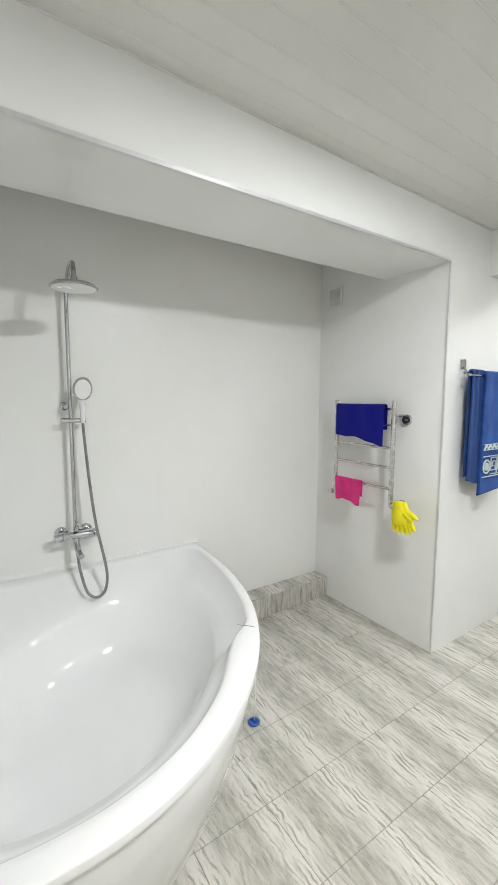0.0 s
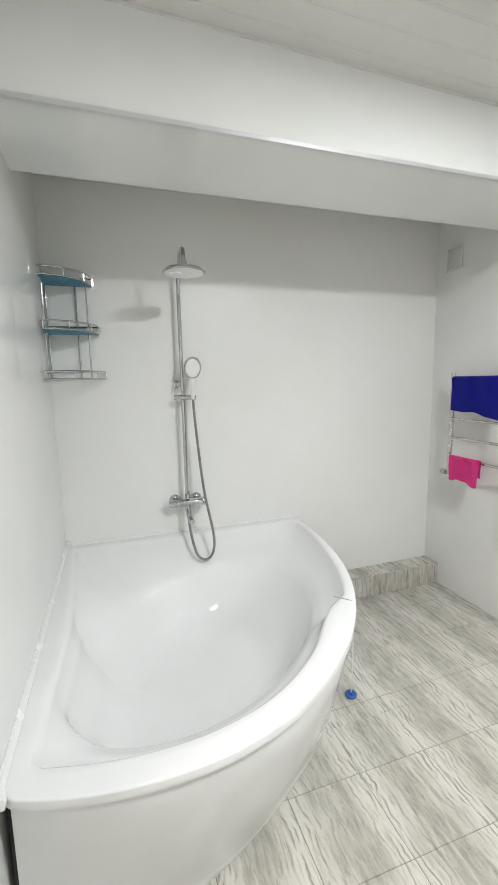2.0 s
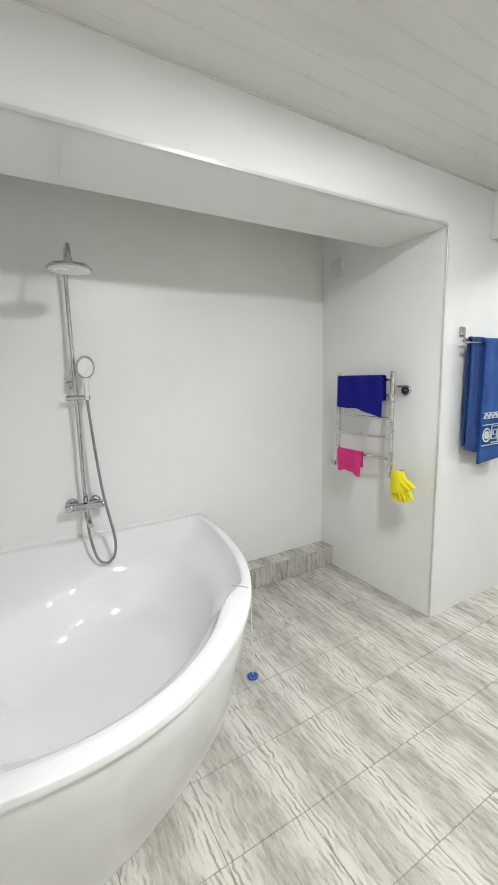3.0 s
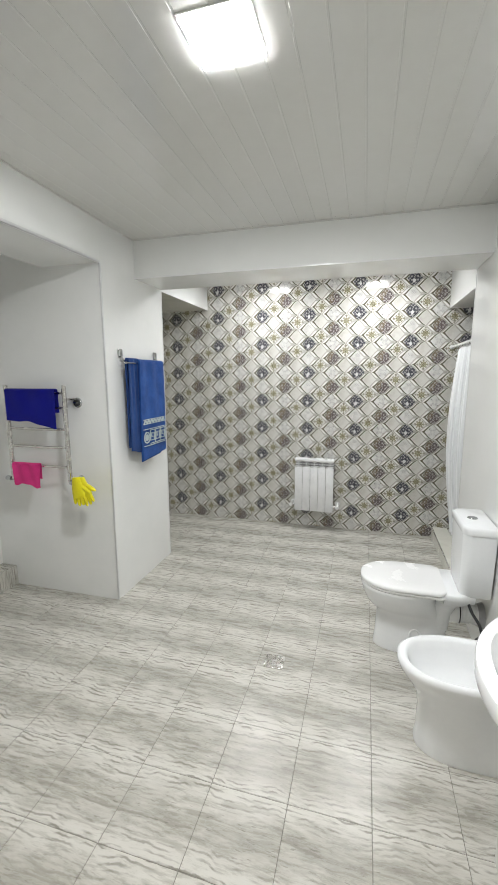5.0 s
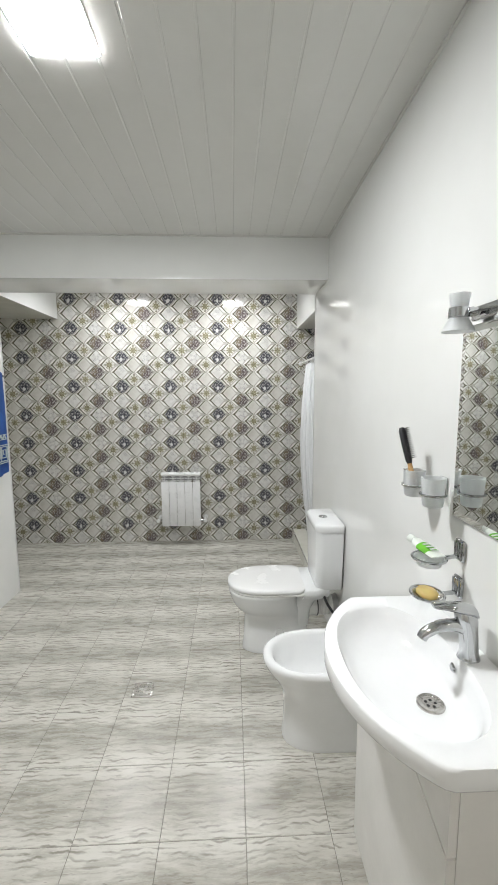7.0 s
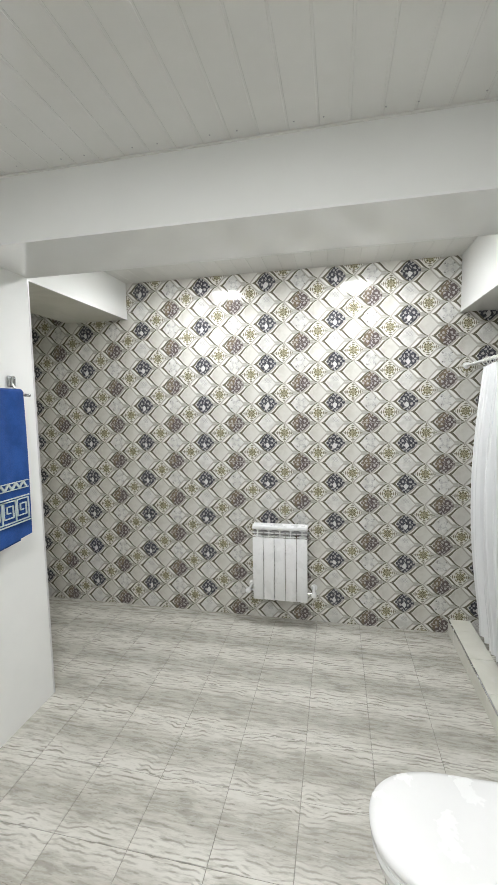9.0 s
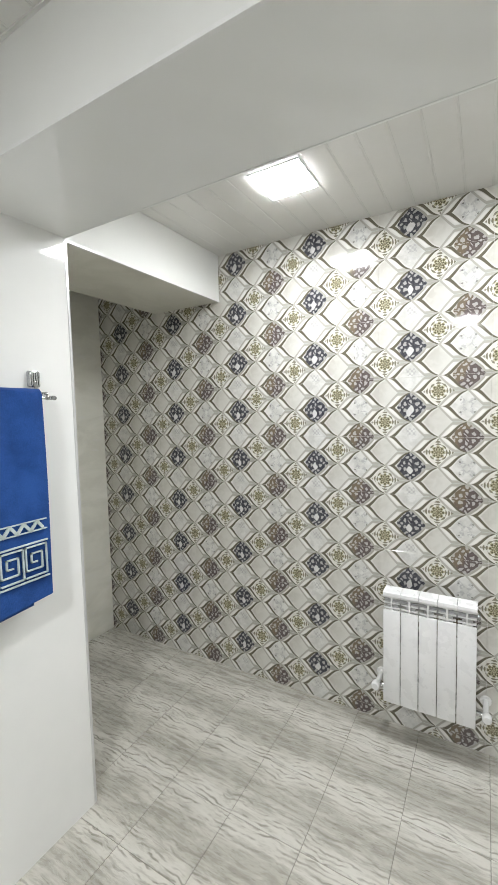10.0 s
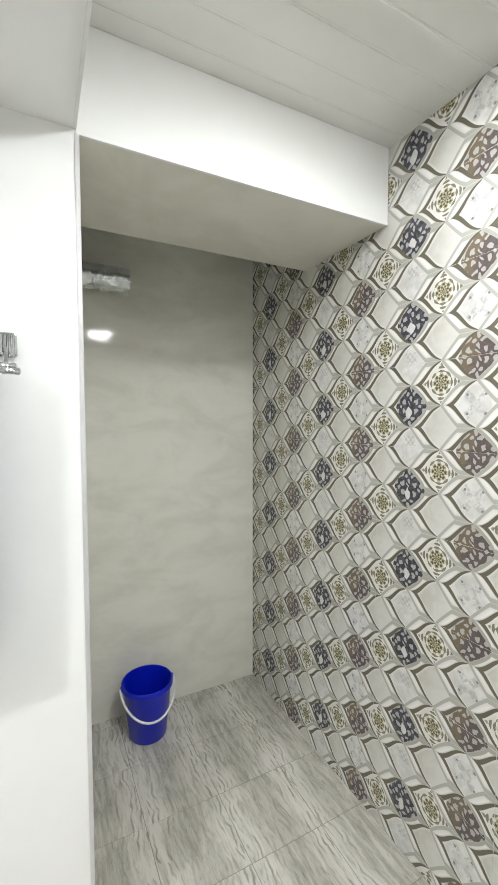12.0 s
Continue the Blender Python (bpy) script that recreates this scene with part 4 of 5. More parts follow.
def glove(e, base_p, tilt, mirror, name):
    """A limp rubber glove hanging by its cuff, fingers down."""
    bm = bmesh.new()
    M = Matrix.Translation(base_p) @ Matrix.Rotation(radians(tilt), 4, "Y") @ Matrix.Diagonal((mirror * 1.15, 1.1, 1.1, 1))
    segs = [((0, 0, 0.0), (0.0, 0, -0.05), 0.030, 0.036), ((0.0, 0, -0.05), (0.002, 0, -0.115), 0.036, 0.043)]
    prof = [(0.0, 0.028), (-0.03, 0.033), (-0.065, 0.041), (-0.10, 0.045), (-0.12, 0.042)]
    rings = []
    for z, w in prof:
        rings.append([M @ Vector((w * math.cos(a), 0.016 * math.sin(a), z)) for a in [2 * math.pi * k / 18 for k in range(18)]])
    add_loft(bm, rings)
    for fx, dx, L in ((-0.031, -0.35, 0.052), (-0.011, -0.1, 0.064), (0.011, 0.12, 0.06), (0.030, 0.38, 0.048)):
        a = Vector((fx, 0, -0.11))
        d = Vector((dx * 0.45, 0.06, -1)).normalized()
        add_tube(bm, [M @ (a + d * L * k / 5) for k in range(6)], [0.0125, 0.0122, 0.0115, 0.011, 0.0095, 0.005], 10)
    a = Vector((0.034, 0, -0.06))
    d = Vector((0.75, -0.1, -0.66)).normalized()
    add_tube(bm, [M @ (a + d * 0.058 * k / 5) for k in range(6)], [0.015, 0.0145, 0.0135, 0.0125, 0.0105, 0.005], 10)
    bmesh.ops.recalc_face_normals(bm, faces=bm.faces)
    return part(name, bm, YELLOW, e, smooth=60)


e = thing("rubber_gloves", "yellow rubber gloves hung on the lower valve of the towel warmer", "gloves", (-1.75, 2.04, 0.87))
glove(e, (-1.685, 2.035, 0.905), -8, 1, "glove")
glove(e, (-1.668, 2.046, 0.90), -18, 1, "glove")


# ---- towel rail on the pier ----
def turned(bm):
    bmesh.ops.rotate(bm, cent=(0, 0, 0), matrix=Matrix.Rotation(radians(90), 3, "Z"), verts=bm.verts)
    return bm


def towel_rail():
    e = thing("towel_rail", "chrome double towel rail with fluted square mounts on the pier", "towel rail", (XW, 2.55, 1.66))
    for y in (2.34, 2.812):
        m = part("mount", box(XW + 0.0005, XW + 0.012, y - 0.023, y + 0.023, 1.672, 1.728, bevel=0.006), CHROME, e)
        for k in range(5):
            part("flute", tube([(XW + 0.013, y - 0.017 + k * 0.0085, 1.680), (XW + 0.013, y - 0.017 + k * 0.0085, 1.722)], 0.0028, 8), CHROME, m)
        part("bracket", tube(spline([(XW + 0.01, y, 1.69), (XW + 0.022, y, 1.666), (XW + 0.04, y, 1.647), (XW + 0.075, y, 1.634)], 4), 0.0065, 10), CHROME, e)
    for x, z, y0, y1 in ((XW + 0.045, 1.648, 2.30, 2.818), (XW + 0.078, 1.634, 2.28, 2.826)):
        b = part("bar", tube([(x, y0, z), (x, y1, z)], 0.0055, 12), CHROME, e)
        for y in (y0, y1):
            part("end_knob", lathe([(0, -0.018), (0.0075, -0.018), (0.008, -0.012), (0.0066, -0.009), (0.008, -0.006), (0.0066, -0.003), (0.008, 0.0), (0.0066, 0.003), (0.008, 0.006), (0.008, 0.015), (0, 0.018)], (x, y, z), "y", 14), CHROME, b)


towel_rail()
e = thing("bath_towel", "blue terry towel with white key border folded over the rail", "towel", (XW + 0.09, 2.6, 1.66))
TB = part("towel", turned(draped(2.435, 2.78, 1.442, 1.646, 0.70, 0.60, 0.017, 5, 0.0, 0.012, 40, 0.004, -0.03)), TOWEL, e, "blue terry towel")
# same towel in a darker blue, for the shade between its layers
part("inner_fold", turned(draped(2.44, 2.715, 1.446, 1.636, 0.70, 0.58, 0.009, 6, 0.0, 0.007, 20, 0.003, -0.02)), TOWELD, e, "lower fold of the towel, its shade put in as darker blue")
XT = XW + 0.1045     # face of the towel


def strip(segs, w=0.005, name="border", label="woven white border"):
    bm = bmesh.new()
    for (y0, z0), (y1, z1) in segs:
        y0, y1 = 2.435 + (y0 - 2.435) * 0.915, 2.435 + (y1 - 2.435) * 0.915
        dy, dz = y1 - y0, z1 - z0
        L = math.hypot(dy, dz)
        ny, nz = -dz / L * w / 2, dy / L * w / 2
        ey, ez = dy / L * w / 2, dz / L * w / 2
        ring0 = [(XT, y0 + ny - ey, z0 + nz - ez), (XT, y1 + ny + ey, z1 + nz + ez), (XT, y1 - ny + ey, z1 - nz + ez), (XT, y0 - ny - ey, z0 - nz - ez)]
        add_loft(bm, [[(p[0] - 0.006, *p[1:]) for p in ring0], ring0])
    bmesh.ops.recalc_face_normals(bm, faces=bm.faces)
    return part(name, bm, BAND, e, label, smooth=0)


strip([((2.445, 1.238), (2.795, 1.238)), ((2.445, 1.206), (2.795, 1.206))], 0.0035)
strip([((2.45 + k * 0.048, 1.209), (2.472 + k * 0.048, 1.234)) for k in range(7)] + [((2.478 + k * 0.048, 1.230), (2.492 + k * 0.048, 1.214)) for k in range(7)], 0.009)
strip([((2.445, 1.168), (2.795, 1.168)), ((2.445, 1.048), (2.795, 1.048))], 0.0045)
for k in range(3):
    y0 = 2.542 + k * 0.086
    w, z0, z1 = 0.076, 1.060, 1.157
    u = w / 7.0
    v = (z1 - z0) / 7.0
    pts = [(0, 0), (7, 0), (7, 7), (0, 7), (0, 1.6), (5.4, 1.6), (5.4, 5.4), (1.8, 5.4), (1.8, 3.3), (3.6, 3.3)]
    P = [(y0 + a * u, z0 + b2 * v) for a, b2 in pts]
    strip(list(zip(P, P[1:])), 0.0045, "key_motif", "woven white key motif")
bm = bmesh.new()
add_lathe(bm, [(0.033, -0.004), (0.033, 0.0), (0.042, 0.0), (0.042, -0.004)], (XT, 2.483, 1.108), "x", 28, False, False)
add_lathe(bm, [(0.0, -0.004), (0.0, 0.0), (0.024, 0.0), (0.024, -0.004)], (XT, 2.483, 1.108), "x", 20, False, False)
bmesh.ops.recalc_face_normals(bm, faces=bm.faces)
part("medallion", bm, BAND, e, "woven white round medallion")
e = thing("hand_towel", "dark blue terry towel hanging folded behind the bath towel", "towel", (XW + 0.05, 2.36, 1.66))
part("towel", turned(draped(2.33, 2.452, 1.46, 1.655, 0.62, 0.60, 0.014, 11, 0.006, 0.008, 16, 0.004, 0.03)), TOWELD, e)


# ---- radiator ----
def radiator():
    x0, x1, yf, z0, z1 = -0.564, -0.182, 3.835, 0.205, 0.735
    n = 5
    w = (x1 - x0) / n
    e = thing("radiator", "white five-section aluminium radiator on the patterned wall", "radiator", ((x0 + x1) / 2, YF, z0))
    for i in range(n):
        a = x0 + i * w
        s = part("section", box(a + 0.0015, a + w - 0.0015, yf, yf + 0.012, z0, z1 - 0.085, bevel=0.003), RAD, e, "white radiator section")
        prof = [(yf + 0.004, z1 - 0.028), (yf - 0.002, z1 - 0.016), (yf, z1 - 0.004), (yf + 0.006, z1), (yf + 0.075, z1), (yf + 0.08, z1 - 0.02)]
        bm = bmesh.new()
        add_loft(bm, [[(x, y, z) for y, z in prof] for x in (a + 0.001, a + w - 0.001)])
        bmesh.ops.recalc_face_normals(bm, faces=bm.faces)
        part("top_cap", bm, RAD, s, smooth=0)
        part("web", box(a + w / 2 - 0.0035, a + w / 2 + 0.0035, yf + 0.002, yf + 0.075, z0 + 0.01, z1 - 0.01), RAD, s, smooth=0)
        for k in (0.055, 0.078):
            part("louvre", box(a + 0.004, a + w - 0.004, yf + 0.006, yf + 0.02, z1 - k, z1 - k + 0.006), RAD, s, smooth=0)
        part("tube_column", box(a + 0.018, a + w - 0.018, yf + 0.03, yf + 0.062, z0 + 0.02, z1 - 0.03, bevel=0.006), RAD, s)
    for z in (z0 + 0.045, z1 - 0.055):
        part("header", tube([(x0 + 0.004, yf + 0.045, z), (x1 - 0.004, yf + 0.045, z)], 0.02, 14), GREY, e)
    for x, s in ((x0, -1), (x1, 1)):
        z = z0 + 0.047
        v = part("valve", tube([(x, yf + 0.045, z), (x + s * 0.022, yf + 0.045, z)], 0.011, 12), CHROME, e)
        part("valve_head", lathe([(0, -0.02), (0.015, -0.02), (0.019, -0.014), (0.019, 0.012), (0.015, 0.02), (0, 0.02)], (x + s * 0.04, yf + 0.03, z), "y", 18), PLASTIC, v, "white valve head")
        part("pipe", tube([(x + s * 0.036, yf + 0.045, z), (x + s * 0.036, YF - 0.001, z)], 0.012, 12), PLASTIC, v)
        part("rosette", lathe([(0, -0.001), (0.024, -0.001), (0.022, -0.008), (0, -0.008)], (x + s * 0.036, YF, z), "y", 18), PLASTIC, v)
    for x in (x0 + w, x1 - w):
        part("wall_hook", box(x - 0.01, x + 0.01, yf + 0.05, YF - 0.001, z1 - 0.07, z1 - 0.05), STEEL, e, smooth=0)
    part("air_vent", lathe([(0, 0), (0.011, 0), (0.012, 0.012), (0, 0.012)], (x1 - 0.001, yf + 0.045, z1 - 0.055), "x", 14), CHROME, e)


radiator()

# ---- floor drain ----
e = thing("floor_drain", "square steel floor drain with a slotted grate among the tiles", "floor drain", (-0.335, 1.85, 0))
dx, dy = -0.335, 1.85
bm = bmesh.new()
for a in ((-0.052, 0.052, -0.052, -0.042), (-0.052, 0.052, 0.042, 0.052), (-0.052, -0.042, -0.042, 0.042), (0.042, 0.052, -0.042, 0.042)):
    add_box(bm, dx + a[0], dx + a[1], dy + a[2], dy + a[3], 0.0003, 0.0045, 0.001)
part("frame", bm, STEEL, e)
# dark plate under the grate, coloured like the shade of an open drain
part("pit", box(dx - 0.0418, dx + 0.0418, dy - 0.0418, dy + 0.0418, 0.0002, 0.0012), DARK, e, "dark plate for the shade in the drain opening", smooth=0)
bm = bmesh.new()
for k in range(8):
    o = -0.0385 + k * 0.011
    add_box(bm, dx - 0.041, dx + 0.041, dy + o - 0.0036, dy + o + 0.0036, 0.0014, 0.0036)
    add_box(bm, dx + o - 0.0036, dx + o + 0.0036, dy - 0.041, dy + 0.041, 0.0016, 0.0038)
add_box(bm, dx - 0.016, dx + 0.016, dy - 0.016, dy + 0.016, 0.0018, 0.0041)
part("grate", bm, STEEL, e, smooth=0)


# ---- sanitary ware on the east wall ----
def dring(x0, x1, yc, hw, z, n=48, p=2.3, back=0.35):
    """A D-shaped outline: round towards -x at x0, nearly straight sides, and a flat back at x1."""
    out = []
    xm = x1 - (x1 - x0) * back
    for k in range(n + 1):
        a = math.pi / 2 + math.pi * k / n
        c, s = math.cos(a), math.sin(a)
        out.append((xm + (xm - x0) * math.copysign(abs(c) ** (2 / p), c), yc + hw * math.copysign(abs(s) ** (2 / p), s), z))
    for k in range(1, 6):
        q = k / 6
        out.append((xm + (x1 - xm) * q, out[n][1], z))
    for k in range(6):
        out.append((x1, out[n][1] + (out[0][1] - out[n][1]) * (k + 0.5) / 6, z))
    for k in range(1, 6):
        q = 1 - k / 6
        out.append((xm + (x1 - xm) * q, out[0][1], z))
    return out


def toilet():
    yc = 2.20
    e = thing("toilet", "white close-coupled toilet with closed lid beside the wall", "toilet", (0.45, yc, 0))
    def egg(x0, x1, hw, z, p=2.4, n=56):
        """A rounded outline, fullest a little behind its middle."""
        xm = x0 + (x1 - x0) * 0.56
        out = []
        for k in range(n):
            c, q = math.cos(2 * math.pi * k / n), math.sin(2 * math.pi * k / n)
            r = (x1 - xm) if c > 0 else (xm - x0)
            out.append((xm + r * math.copysign(abs(c) ** (2 / p), c), yc + hw * math.copysign(abs(q) ** (2 / p), q), z))
        return out
    rows = [(0.186, 0.58, 0.090, 0.0), (0.184, 0.58, 0.092, 0.012), (0.190, 0.575, 0.087, 0.05), (0.196, 0.57, 0.085, 0.15), (0.198, 0.565, 0.085, 0.205), (0.203, 0.56, 0.085, 0.216), (0.188, 0.545, 0.098, 0.245),
            (0.155, 0.525, 0.130, 0.275), (0.130, 0.51, 0.150, 0.315), (0.113, 0.51, 0.165, 0.36), (0.107, 0.52, 0.171, 0.385), (0.104, 0.52, 0.174, 0.392), (0.107, 0.52, 0.172, 0.404)]
    part("bowl", loft([egg(a, b2, h, z) for a, b2, h, z in rows]), GLAZE, e, "white ceramic bowl and foot", 60)
    part("trapway", loft([egg(a, b2, h, z) for a, b2, h, z in ((0.44, 0.578, 0.070, 0.16), (0.45, 0.59, 0.072, 0.24), (0.47, 0.615, 0.080, 0.31), (0.49, 0.66, 0.105, 0.372))]), GLAZE, e, "ceramic outlet behind the bowl", 60)
    for s in (-1, 1):
        pts = [(0.372, yc + s * 0.0905, 0.004), (0.374, yc + s * 0.0855, 0.11), (0.382, yc + s * 0.0845, 0.145), (0.402, yc + s * 0.084, 0.158), (0.422, yc + s * 0.0845, 0.145), (0.43, yc + s * 0.0855, 0.11), (0.432, yc + s * 0.0900, 0.004)]
        part("side_recess", tube(spline(pts, 5), 0.0055, 8), GLAZE, e, "rounded edge of the fixing recess")
        part("fixing_cap", lathe([(0, 0.0), (0.008, 0.0), (0.007, s * 0.004), (0, s * 0.005)], (0.402, yc + s * 0.0865, 0.045), "y", 14), PLASTIC, e)
    seat = [dring(0.103 + o, 0.545, yc, 0.176 - o, z, back=0.45) for o, z in ((0.004, 0.4055), (0.0, 0.409), (0.0, 0.418), (0.004, 0.421))]
    part("seat", loft(seat), PLASTIC, e, "white plastic seat", 50)
    lid = [dring(0.100 + o, 0.535, yc, 0.178 - o, z, back=0.45) for o, z in ((0.004, 0.4225), (0.0, 0.426), (0.0, 0.437), (0.005, 0.443), (0.02, 0.4475), (0.08, 0.450))]
    part("lid", loft(lid), PLASTIC, e, "white plastic lid", 50)
    part("hinge_block", loft([[(0.525, yc - w, z), (0.60, yc - w * 1.02, z), (0.68, yc - w * 0.75, z), (0.68, yc + w * 0.75, z), (0.60, yc + w * 1.02, z), (0.525, yc + w, z)] for w, z in ((0.14, 0.37), (0.158, 0.40), (0.158, 0.428), (0.15, 0.436))]), GLAZE, e, "ceramic ledge under the cistern", 50)
    tk = []
    for q, z in ((0.80, 0.425), (0.86, 0.44), (0.93, 0.58), (0.985, 0.74), (0.99, 0.78)):
        tk.append([(0.742 - (0.742 - x) * (0.72 + 0.28 * q), yc + (y - yc) * q, z) for x, y, _ in rrect(0.592, 0.742, yc - 0.168, yc + 0.168, 0.045)])
    t = part("cistern", loft(tk), GLAZE, e, "white ceramic cistern", 50)
    lidr = [[(0.742 - (0.742 - x) * k, yc + (y - yc) * k, z) for x, y, _ in rrect(0.587, 0.742, yc - 0.172, yc + 0.172, 0.05)] for k, z in ((0.985, 0.781), (1.0, 0.785), (1.0, 0.810), (0.985, 0.820), (0.93, 0.825))]
    part("cistern_lid", loft(lidr), GLAZE, t, "white cistern lid", 50)
    part("flush_button", lathe([(0.0, 0.006), (0.017, 0.006), (0.019, 0.003), (0.024, 0.003), (0.026, 0.0), (0.0, 0.0)], (0.660, yc, 0.825), n=28), CHROME, t, "chrome flush button")
    part("waste_pipe", tube(spline([(0.56, yc, 0.262), (0.62, yc, 0.262), (0.68, yc, 0.258), (XE - 0.004, yc, 0.255)], 6), [0.054 + 0.004 * (i % 2) for i in range(19)], 20), PLASTIC, e, "pale corrugated waste pipe", 20)
    part("waste_collar", tube([(0.578, yc, 0.262), (0.625, yc, 0.262)], 0.063, 24), PLASTIC, e, "white pipe collar")
    part("seal_ring", tube([(0.625, yc, 0.262), (0.631, yc, 0.262)], 0.0645, 24), BLACK, e, "black rubber seal")
    part("wall_collar", lathe([(0, -0.03), (0.062, -0.03), (0.064, -0.024), (0.064, -0.018), (0.072, -0.004), (0.072, -0.001), (0, -0.001)], (XE, yc, 0.255), "x", 28), GREY, e, "grey wall collar")
    e.scale = (1, 1, 0.965)
    h = thing("water_hose", "black braided water hose looping from the wall to the cistern", "hose", (0.70, yc - 0.12, 0.4))
    part("hose", tube(spline([(0.65, yc - 0.10, 0.43), (0.645, yc - 0.11, 0.38), (0.66, yc - 0.15, 0.335), (0.69, yc - 0.19, 0.29), (0.70, yc - 0.20, 0.22), (0.68, yc - 0.17, 0.19), (0.70, yc - 0.15, 0.20), (XE - 0.002, yc - 0.14, 0.23)], 6), 0.0075, 10), BLACK, h)
    part("angle_valve", lathe([(0, -0.03), (0.012, -0.03), (0.014, -0.02), (0.014, -0.002), (0.026, -0.002), (0, 0.0)], (XE, yc - 0.14, 0.23), "x", 16), CHROME, h, "chrome angle valve")


def rrect(x0, x1, y0, y1, r, n=8, z=0.0):
    """Rounded outline: round corners at the -x side, tight ones at the wall."""
    out = []
    for cx, cy, a0, rr in ((x1 - 0.006, y1 - 0.006, 0, 0.006), (x0 + r, y1 - r, 90, r), (x0 + r, y0 + r, 180, r), (x1 - 0.006, y0 + 0.006, 270, 0.006)):
        for k in range(n + 1):
            a = radians(a0 + 90 * k / n)
            out.append((cx + rr * math.cos(a), cy + rr * math.sin(a), z))
    return out


toilet()


def bidet():
    yc = 1.555
    e = thing("bidet", "white ceramic floor-standing bidet beside the toilet", "bidet", (0.5, yc, 0))
    outer = [(0.345, 0.70, 0.115, 0.0), (0.343, 0.70, 0.118, 0.015), (0.35, 0.70, 0.112, 0.06), (0.352, 0.70, 0.115, 0.18), (0.34, 0.70, 0.128, 0.25), (0.305, 0.71, 0.148, 0.31),
             (0.272, 0.72, 0.166, 0.355), (0.260, 0.725, 0.173, 0.385), (0.262, 0.725, 0.172, 0.398), (0.275, 0.72, 0.165, 0.406)]
    inner = [(0.292, 0.665, 0.148, 0.405), (0.303, 0.66, 0.136, 0.392), (0.312, 0.655, 0.128, 0.36), (0.335, 0.64, 0.108, 0.30), (0.38, 0.61, 0.07, 0.262), (0.44, 0.56, 0.03, 0.255)]
    part("bowl", loft([dring(a, b2, yc, h, z, back=0.42) for a, b2, h, z in outer + inner], cap1=True), GLAZE, e, "white ceramic bidet bowl", 60)
    part("tap", tube(spline([(0.695, yc, 0.405), (0.695, yc, 0.46), (0.68, yc, 0.485), (0.64, yc, 0.48)], 5), 0.014, 14), CHROME, e)
    part("waste", lathe([(0.0, 0.0), (0.02, 0.0), (0.022, 0.003), (0.0, 0.003)], (0.50, yc, 0.2555), n=20), CHROME, e)
    e.scale = (1, 1, 0.97)


bidet()


def vanity():
    y0, y1, x0, z0, z1 = 0.545, 1.085, 0.530, 0.0, 0.815
    e = thing("vanity_cabinet", "white lacquered vanity cabinet with angled handle cut under the washbasin", "vanity cabinet", (0.64, 0.81, 0))
    part("body", box(x0 + 0.018, XE - 0.002, y0 + 0.0165, y1 - 0.0165, 0.06, 0.69, bevel=0.0015), LACQ, e, "white lacquered carcass", smooth=0)
    for ya in (y0, y1 - 0.016):
        part("side_panel", box(x0 + 0.018, XE - 0.002, ya, ya + 0.016, 0.06, z1 - 0.003), LACQ, e, smooth=0)
    part("plinth", box(x0 + 0.045, XE - 0.004, y0 + 0.01, y1 - 0.01, 0.0, 0.059), LACQ, e, smooth=0)
    zs = 0.645
    # two fronts split along a slanting line
    def front(name, poly, label):
        bm = bmesh.new()
        add_loft(bm, [[(x, y, z) for y, z in poly] for x in (x0 + 0.0175, x0 + 0.002, x0)])
        bmesh.ops.recalc_face_normals(bm, faces=bm.faces)
        return part(name, bm, LACQ, e, label, smooth=0)
    front("door", [(y0 + 0.002, 0.06), (y1 - 0.002, 0.06), (y1 - 0.002, 0.778), (y0 + 0.375, 0.778), (y0 + 0.362, 0.771), (y0 + 0.002, zs)], "white lacquered door")
    front("upper_front", [(y0 + 0.002, zs + 0.006), (y0 + 0.355, 0.773), (y0 + 0.362, 0.778), (y0 + 0.06, 0.778), (y0 + 0.045, z1 - 0.002), (y0 + 0.002, z1 - 0.002)], "white lacquered upper front")
    part("hinge_screw", lathe([(0, 0.0), (0.004, 0.0), (0.004, -0.002), (0, -0.002)], (x0, y0 + 0.38, 0.755), "x", 10), STEEL, e)


vanity()


